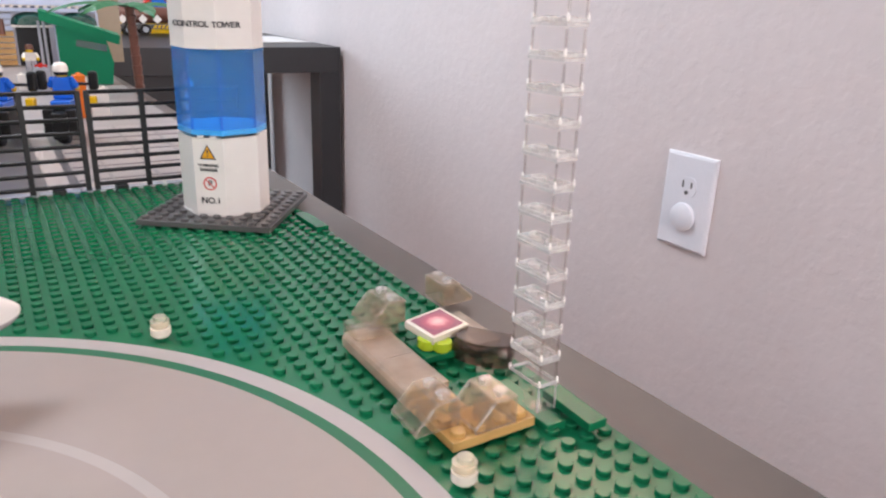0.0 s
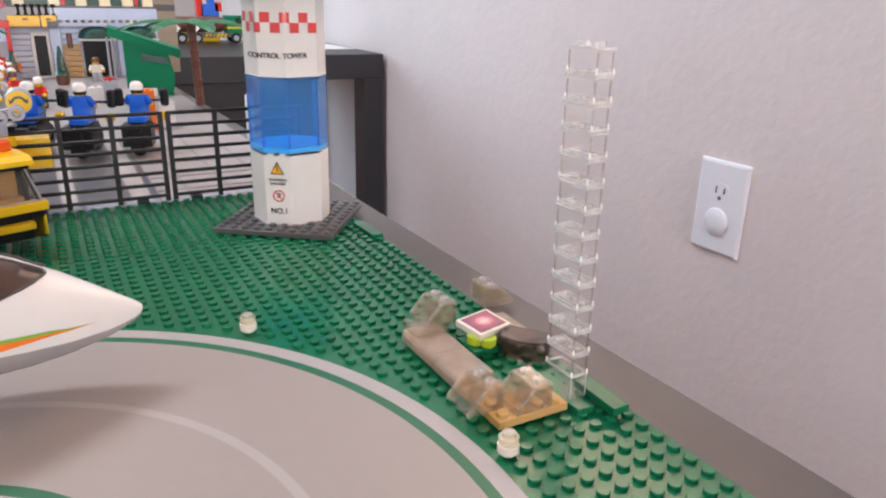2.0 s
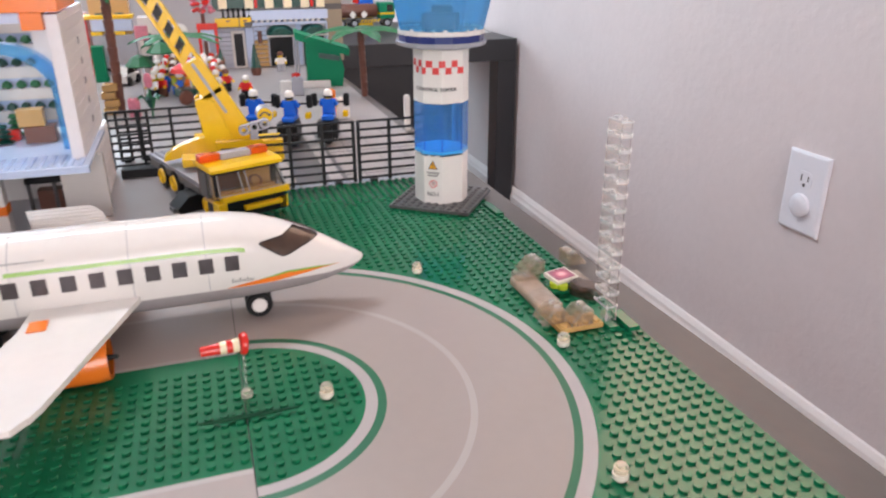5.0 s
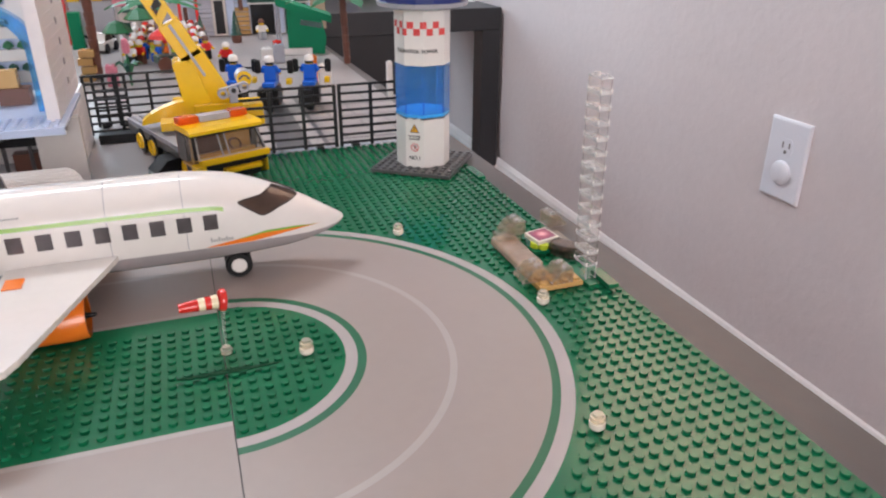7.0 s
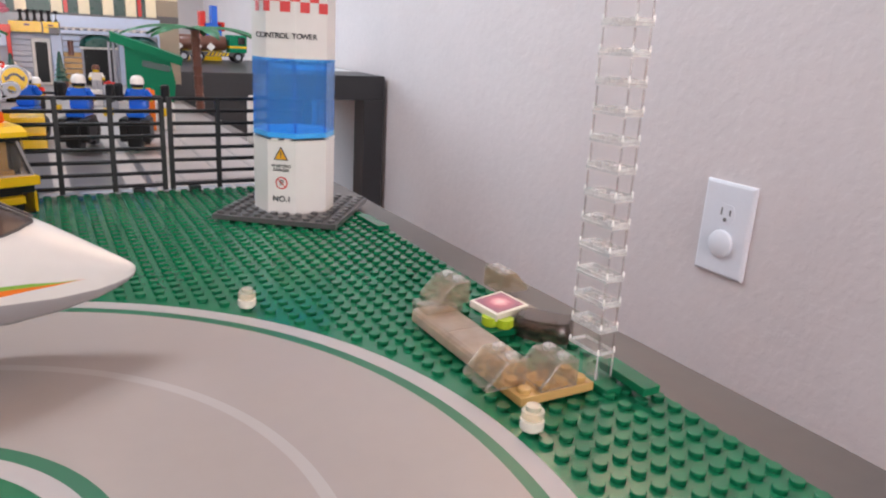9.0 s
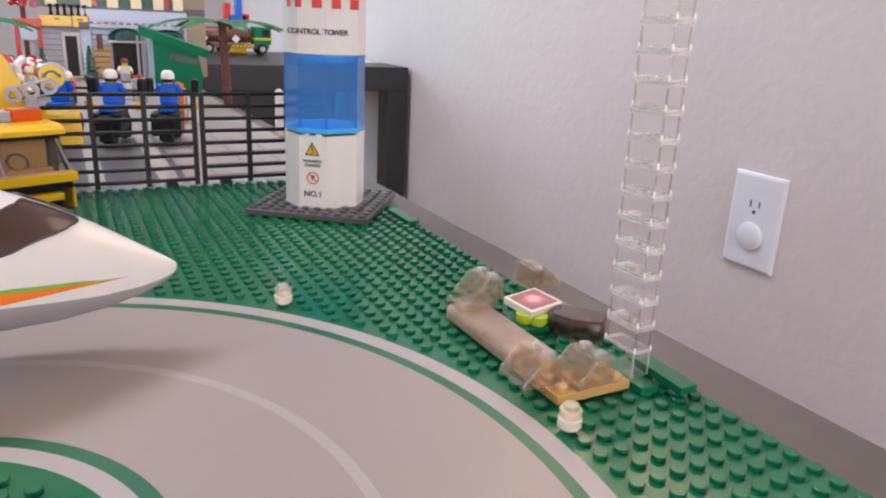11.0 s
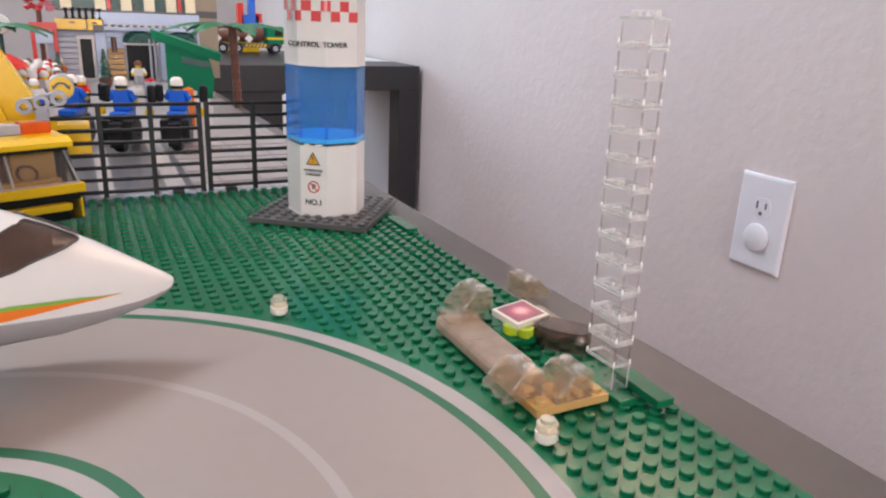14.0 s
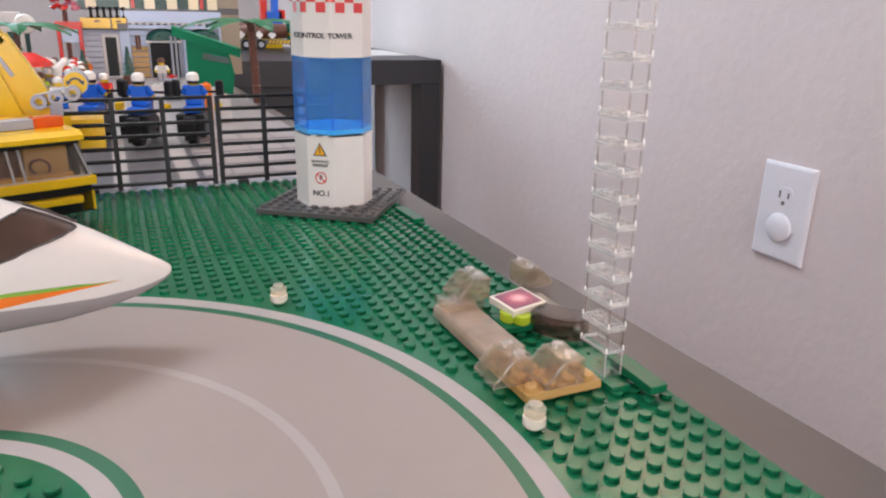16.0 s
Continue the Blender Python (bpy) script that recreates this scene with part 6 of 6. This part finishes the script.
for x in (-0.016, 0.016):
    bm = nb()
    box(bm, x - 0.003, x + 0.003, -0.006, 0.006, 0.0, 0.0848, 0.0004)
    part("post", bm, RED, stall)
bm = nb()
box(bm, -0.020, 0.020, -0.007, 0.007, 0.0850, 0.0970, 0.0004)
part("beam", bm, RED, stall)
bm = nb()
box(bm, -0.0128, 0.0128, -0.004, 0.004, 0.064, 0.0848, 0.0004)
part("panel", bm, PALE_BLUE_GREY, stall)
cart = thing("fruit_cart", pose(-0.272, 0.900, 0, 0, 0, 20), "green and brown toy fruit cart", "cart")
bm = nb()
box(bm, -0.024, 0.024, -0.014, 0.014, 0.012, 0.024, 0.0005)
part("bed", bm, DARK_GREEN, cart)
for sx in (-0.016, 0.016):
    bm = nb()
    lathe(bm, [(0, -0.002), (0.011, -0.002), (0.012, 0.0), (0.011, 0.002), (0, 0.002)], 16, pose(sx, -0.016, 0.012, 90))
    part("wheel", bm, BROWN, cart, smooth=True)
bm = nb()
lathe(bm, [(0, 0.052), (0.030, 0.050), (0.027, 0.056), (0.010, 0.066), (0, 0.067)], 14)
part("canopy", bm, RED, cart)
bm = nb()
rod(bm, (0, 0, 0.024), (0, 0, 0.055), 0.0016, 8)
part("canopy_pole", bm, WHITE, cart)
clock = thing("street_clock", pose(-0.281, 1.060, 0), "green toy street clock with a white dial", "clock")
bm = nb()
rod(bm, (0, 0, 0), (0, 0, 0.085), 0.003, 10)
part("post", bm, DARK_GREEN, clock)
bm = nb()
lathe(bm, [(0, -0.003), (0.013, -0.003), (0.014, 0.0), (0.013, 0.003), (0, 0.003)], 20, pose(0, -0.002, 0.097, 90))
part("dial", bm, WHITE, clock, smooth=True)
for k, (x, y, w, h, mat, nm) in enumerate((( -0.330, 1.22, 0.060, 0.110, WHITE, "white"), (-0.405, 1.20, 0.070, 0.150, TAN, "tan"), (-0.480, 1.22, 0.060, 0.120, RED, "red"), (-0.560, 1.20, 0.080, 0.170, LIGHT_GREY, "grey"))):
    ob = thing("row_house", pose(x, y, 0), f"{nm} toy row house with dark windows", "toy building", "row houses")
    bm = nb()
    box(bm, -w / 2, w / 2, 0, 0.05, 0, h, 0.0004)
    part("wall", bm, mat, ob)
    for i in range(2):
        for j in range(int(h / 0.042)):
            bm = nb()
            box(bm, (-0.25 + 0.5 * i) * w - 0.008, (-0.25 + 0.5 * i) * w + 0.008, -0.0022, -0.0004, 0.014 + 0.042 * j, 0.038 + 0.042 * j, 0.0003)
            part("window", bm, DARK_GREEN, ob)
# lattice mast with a red aerial behind the cafe
aer = thing("aerial", pose(-0.205, 1.275, 0.2302), "red toy lattice aerial on the cafe roof", "aerial")
bm = nb()
for a in range(3):
    rod(bm, (0.010 * math.cos(a * 2.1), 0.010 * math.sin(a * 2.1), 0), (0, 0, 0.05), 0.002, 6)
part("mast", bm, RED, aer)

# ---- toy truck and tractor on the black table ----
lorry = thing("tank_truck", pose(0.235, 1.840, 0.0152) @ Matrix.Scale(1.30, 4), "green toy truck with a brown tank", "truck")
bm = nb()
box(bm, -0.075, 0.060, -0.018, 0.018, 0.012, 0.020, 0.0006)
part("chassis", bm, DARK_GREY, lorry)
bm = nb()
box(bm, 0.030, 0.064, -0.020, 0.020, 0.020, 0.054, 0.001)
part("cab", bm, BOOTH_GREEN, lorry)
bm = nb()
box(bm, 0.029, 0.065, -0.0206, 0.0206, 0.029, 0.033, 0.0004)
part("cab_stripe", bm, YELLOW, lorry)
bm = nb()
box(bm, 0.046, 0.060, -0.0212, -0.0200, 0.036, 0.050, 0.0004)
part("cab_window", bm, DARK_CLEAR, lorry)
bm = nb()
lathe(bm, [(0, -0.072), (0.012, -0.072), (0.015, -0.068), (0.015, 0.022), (0.012, 0.026), (0, 0.026)], 18, pose(0, 0, 0.037, 0, 90, 0))
part("tank", bm, BROWN, lorry, smooth=True)
for k in range(6):
    bm = nb()
    prism(bm, [(-0.016 + 0.0075 * k, 0.0135), (-0.012 + 0.0075 * k, 0.0135), (-0.008 + 0.0075 * k, 0.0195), (-0.012 + 0.0075 * k, 0.0195)], -0.0186, -0.0180, "y")
    part("warning_stripe", bm, YELLOW, lorry)
for x in (-0.060, -0.030, 0.046):
    for y in (-0.016, 0.016):
        bm = nb()
        lathe(bm, [(0, -0.004), (0.010, -0.004), (0.011, 0.0), (0.010, 0.004), (0, 0.004)], 18, pose(x, y, 0.011, 90))
        w = part("wheel", bm, BLACK, lorry, smooth=True)
        bm = nb()
        lathe(bm, [(0, 0.0), (0.0055, 0.0), (0.0055, 0.0008), (0, 0.0008)], 14, pose(x, y - 0.0038, 0.011, 90))
        part("rim", bm, LIGHT_GREY, w)
for x in (-0.058, -0.022, 0.004):
    bm = nb()
    box(bm, -0.006, 0.006, -0.0006, 0.0, -0.006, 0.006, m=pose(x - 0.012, -0.0222, 0.030, 0, 45, 0))
    part("placard", bm, WHITE, lorry)
toy = thing("toy_robot", pose(0.245, 1.915, 0.0152) @ Matrix.Scale(1.3, 4), "red, blue and yellow brick-built toy", "toy")
for x0, x1, z0, z1, mat, nm in ((-0.020, 0.020, 0.0, 0.030, YELLOW, "base"), (-0.014, 0.022, 0.030, 0.075, BLUE, "body"), (-0.022, -0.010, 0.050, 0.098, RED, "arm"), (0.002, 0.014, 0.075, 0.110, BLUE, "head"), (0.014, 0.028, 0.060, 0.078, RED, "hook")):
    bm = nb()
    box(bm, x0, x1, -0.012, 0.012, z0, z1, 0.0006)
    part(nm, bm, mat, toy)
bm = nb()
box(bm, -0.060, 0.040, -0.012, 0.012, 0.0, 0.045, 0.0006)
ob = part("yellow_ramp", bm, YELLOW)
ob.matrix_basis = pose(0.150, 1.925, 0.0152)
tagged(ob, "yellow brick-built ramp on the black table", "ramp")

# ---- crowd and clutter west of the cafe ----
HATS = (WHITE, WHITE, BROWN, WHITE, RED, WHITE)
SHIRTS = (WHITE, RED, LIME, BLUE, ORANGE, LIGHT_GREY, TAN)
rng = random.Random(4)
for i in range(54):
    x, y = -0.332 + 0.0145 * (i % 9) + rng.uniform(-0.003, 0.003), 0.965 + 0.046 * (i // 9) + 0.010 * (i % 3) + rng.uniform(-0.006, 0.006)
    top = SHIRTS[i % 7]
    figure(pose(x, y, 0, 0, 0, rng.uniform(0, 360)), top, (BLACK, BROWN, BLUE, LIGHT_GREY)[i % 4], HATS[i % 6], "toy figure in the crowd on the street", "street crowd")


def umbrella(x, y, h, r, mat, label):
    ob = thing("parasol", pose(x, y, 0), label, "parasol", "parasols")
    b = nb()
    rod(b, (0, 0, 0), (0, 0, h), 0.0016, 8)
    part("pole", b, WHITE, ob)
    b = nb()
    lathe(b, [(0, h - 0.002), (r, h - 0.012), (r * 1.02, h - 0.010), (r * 0.5, h + 0.004), (0, h + 0.008)], 8)
    part("canopy", b, mat, ob)


umbrella(-0.318, 1.090, 0.070, 0.026, LEAF, "green toy parasol on a white pole")
umbrella(-0.350, 0.985, 0.062, 0.024, LEAF, "green toy parasol on a white pole")
bus = thing("toy_bus", pose(-0.395, 1.180, 0), "grey toy bus with yellow roof and stripes", "bus")
for nm, x0, x1, y0, y1, z0, z1, mat in (("body", -0.045, 0.030, 0.0, 0.045, 0.010, 0.0828, LIGHT_GREY), ("stripe", -0.046, -0.026, -0.001, 0.046, 0.0830, 0.0900, YELLOW), ("stripe", -0.010, 0.014, -0.001, 0.046, 0.0830, 0.0900, YELLOW), ("window_band", -0.043, 0.028, 0.001, 0.044, 0.0902, 0.1120, PALE_BLUE_GREY), ("roof", -0.062, 0.032, -0.002, 0.047, 0.1122, 0.1190, YELLOW), ("sign_board", 0.0305, 0.0540, -0.001, 0.010, 0.0720, 0.0980, PINK_PALE)):
    bm = nb()
    box(bm, x0, x1, y0, y1, z0, z1, 0.0008)
    part(nm, bm, mat, bus)
for x in (-0.028, 0.016):
    bm = nb()
    lathe(bm, [(0, -0.004), (0.011, -0.004), (0.012, 0.0), (0.011, 0.004), (0, 0.004)], 18, pose(x, 0.002, 0.012, 90))
    wheel = part("wheel", bm, BLACK, bus, smooth=True)
    bm = nb()
    lathe(bm, [(0, 0.0), (0.006, 0.0), (0.006, 0.0008), (0, 0.0008)], 14, pose(x, -0.0022, 0.012, 90))
    part("rim", bm, LIGHT_GREY, wheel)
bm = nb()
box(bm, -0.0105, 0.0105, -0.010, 0.010, 0.0, 0.066, 0.0008)
ob = part("green_bin", bm, BOOTH_GREEN)
ob.matrix_basis = pose(-0.4330, 1.1650, 0)
tagged(ob, "tall green toy bin beside the palm", "bin")
car = thing("toy_car", pose(-0.388, 1.120, 0, 0, 0, 70), "small white toy car with black tyres", "car")
bm = nb()
box(bm, -0.030, 0.030, -0.015, 0.015, 0.006, 0.020, 0.0012)
prism(bm, [(-0.020, 0.0195), (0.016, 0.0195), (0.008, 0.034), (-0.016, 0.034)], -0.013, 0.013, "y")
part("body", bm, WHITE, car)
bm = nb()
prism(bm, [(-0.017, 0.0215), (0.012, 0.0215), (0.006, 0.0315), (-0.014, 0.0315)], -0.0138, 0.0138, "y")
part("window", bm, BLACK, car)
for x in (-0.019, 0.019):
    for y in (-0.014, 0.014):
        bm = nb()
        lathe(bm, [(0, -0.003), (0.008, -0.003), (0.009, 0.0), (0.008, 0.003), (0, 0.003)], 16, pose(x, y, 0.009, 90))
        part("wheel", bm, BLACK, car, smooth=True)
for k in range(3):
    bm = nb()
    lathe(bm, [(0.006, -0.004), (0.013, -0.004), (0.014, 0.0), (0.013, 0.004), (0.006, 0.004), (0.006, -0.004)], 18, pose(-0.330 + 0.012 * k, 1.080 + 0.01 * k, 0.014, 90, 0, 20))
    ob = tagged(part("spare_tyre", bm, BLACK, smooth=True), "black toy tyre standing on the street", "tyre", "spare tyres")
pinky = thing("blossom_tree", pose(-0.236, 1.236, 0), "toy tree with pink and red blossom", "tree")
bm = nb()
rod(bm, (0, 0, 0), (0, 0, 0.12), 0.004, 8)
part("trunk", bm, BROWN, pinky)
bm = nb()
for i in range(46):
    a, r, z = rng.uniform(0, math.tau), 0.021 * math.sqrt(rng.random()), rng.uniform(0.118, 0.165)
    lathe(bm, [(0, -0.005), (0.007, 0.0), (0, 0.005)], 6, pose(r * math.cos(a), r * math.sin(a), z, rng.uniform(0, 180), 0, rng.uniform(0, 180)), mat=i % 2)
tagged(part("blossom", bm, [RED, PINK_PALE], pinky), kind="stuff")
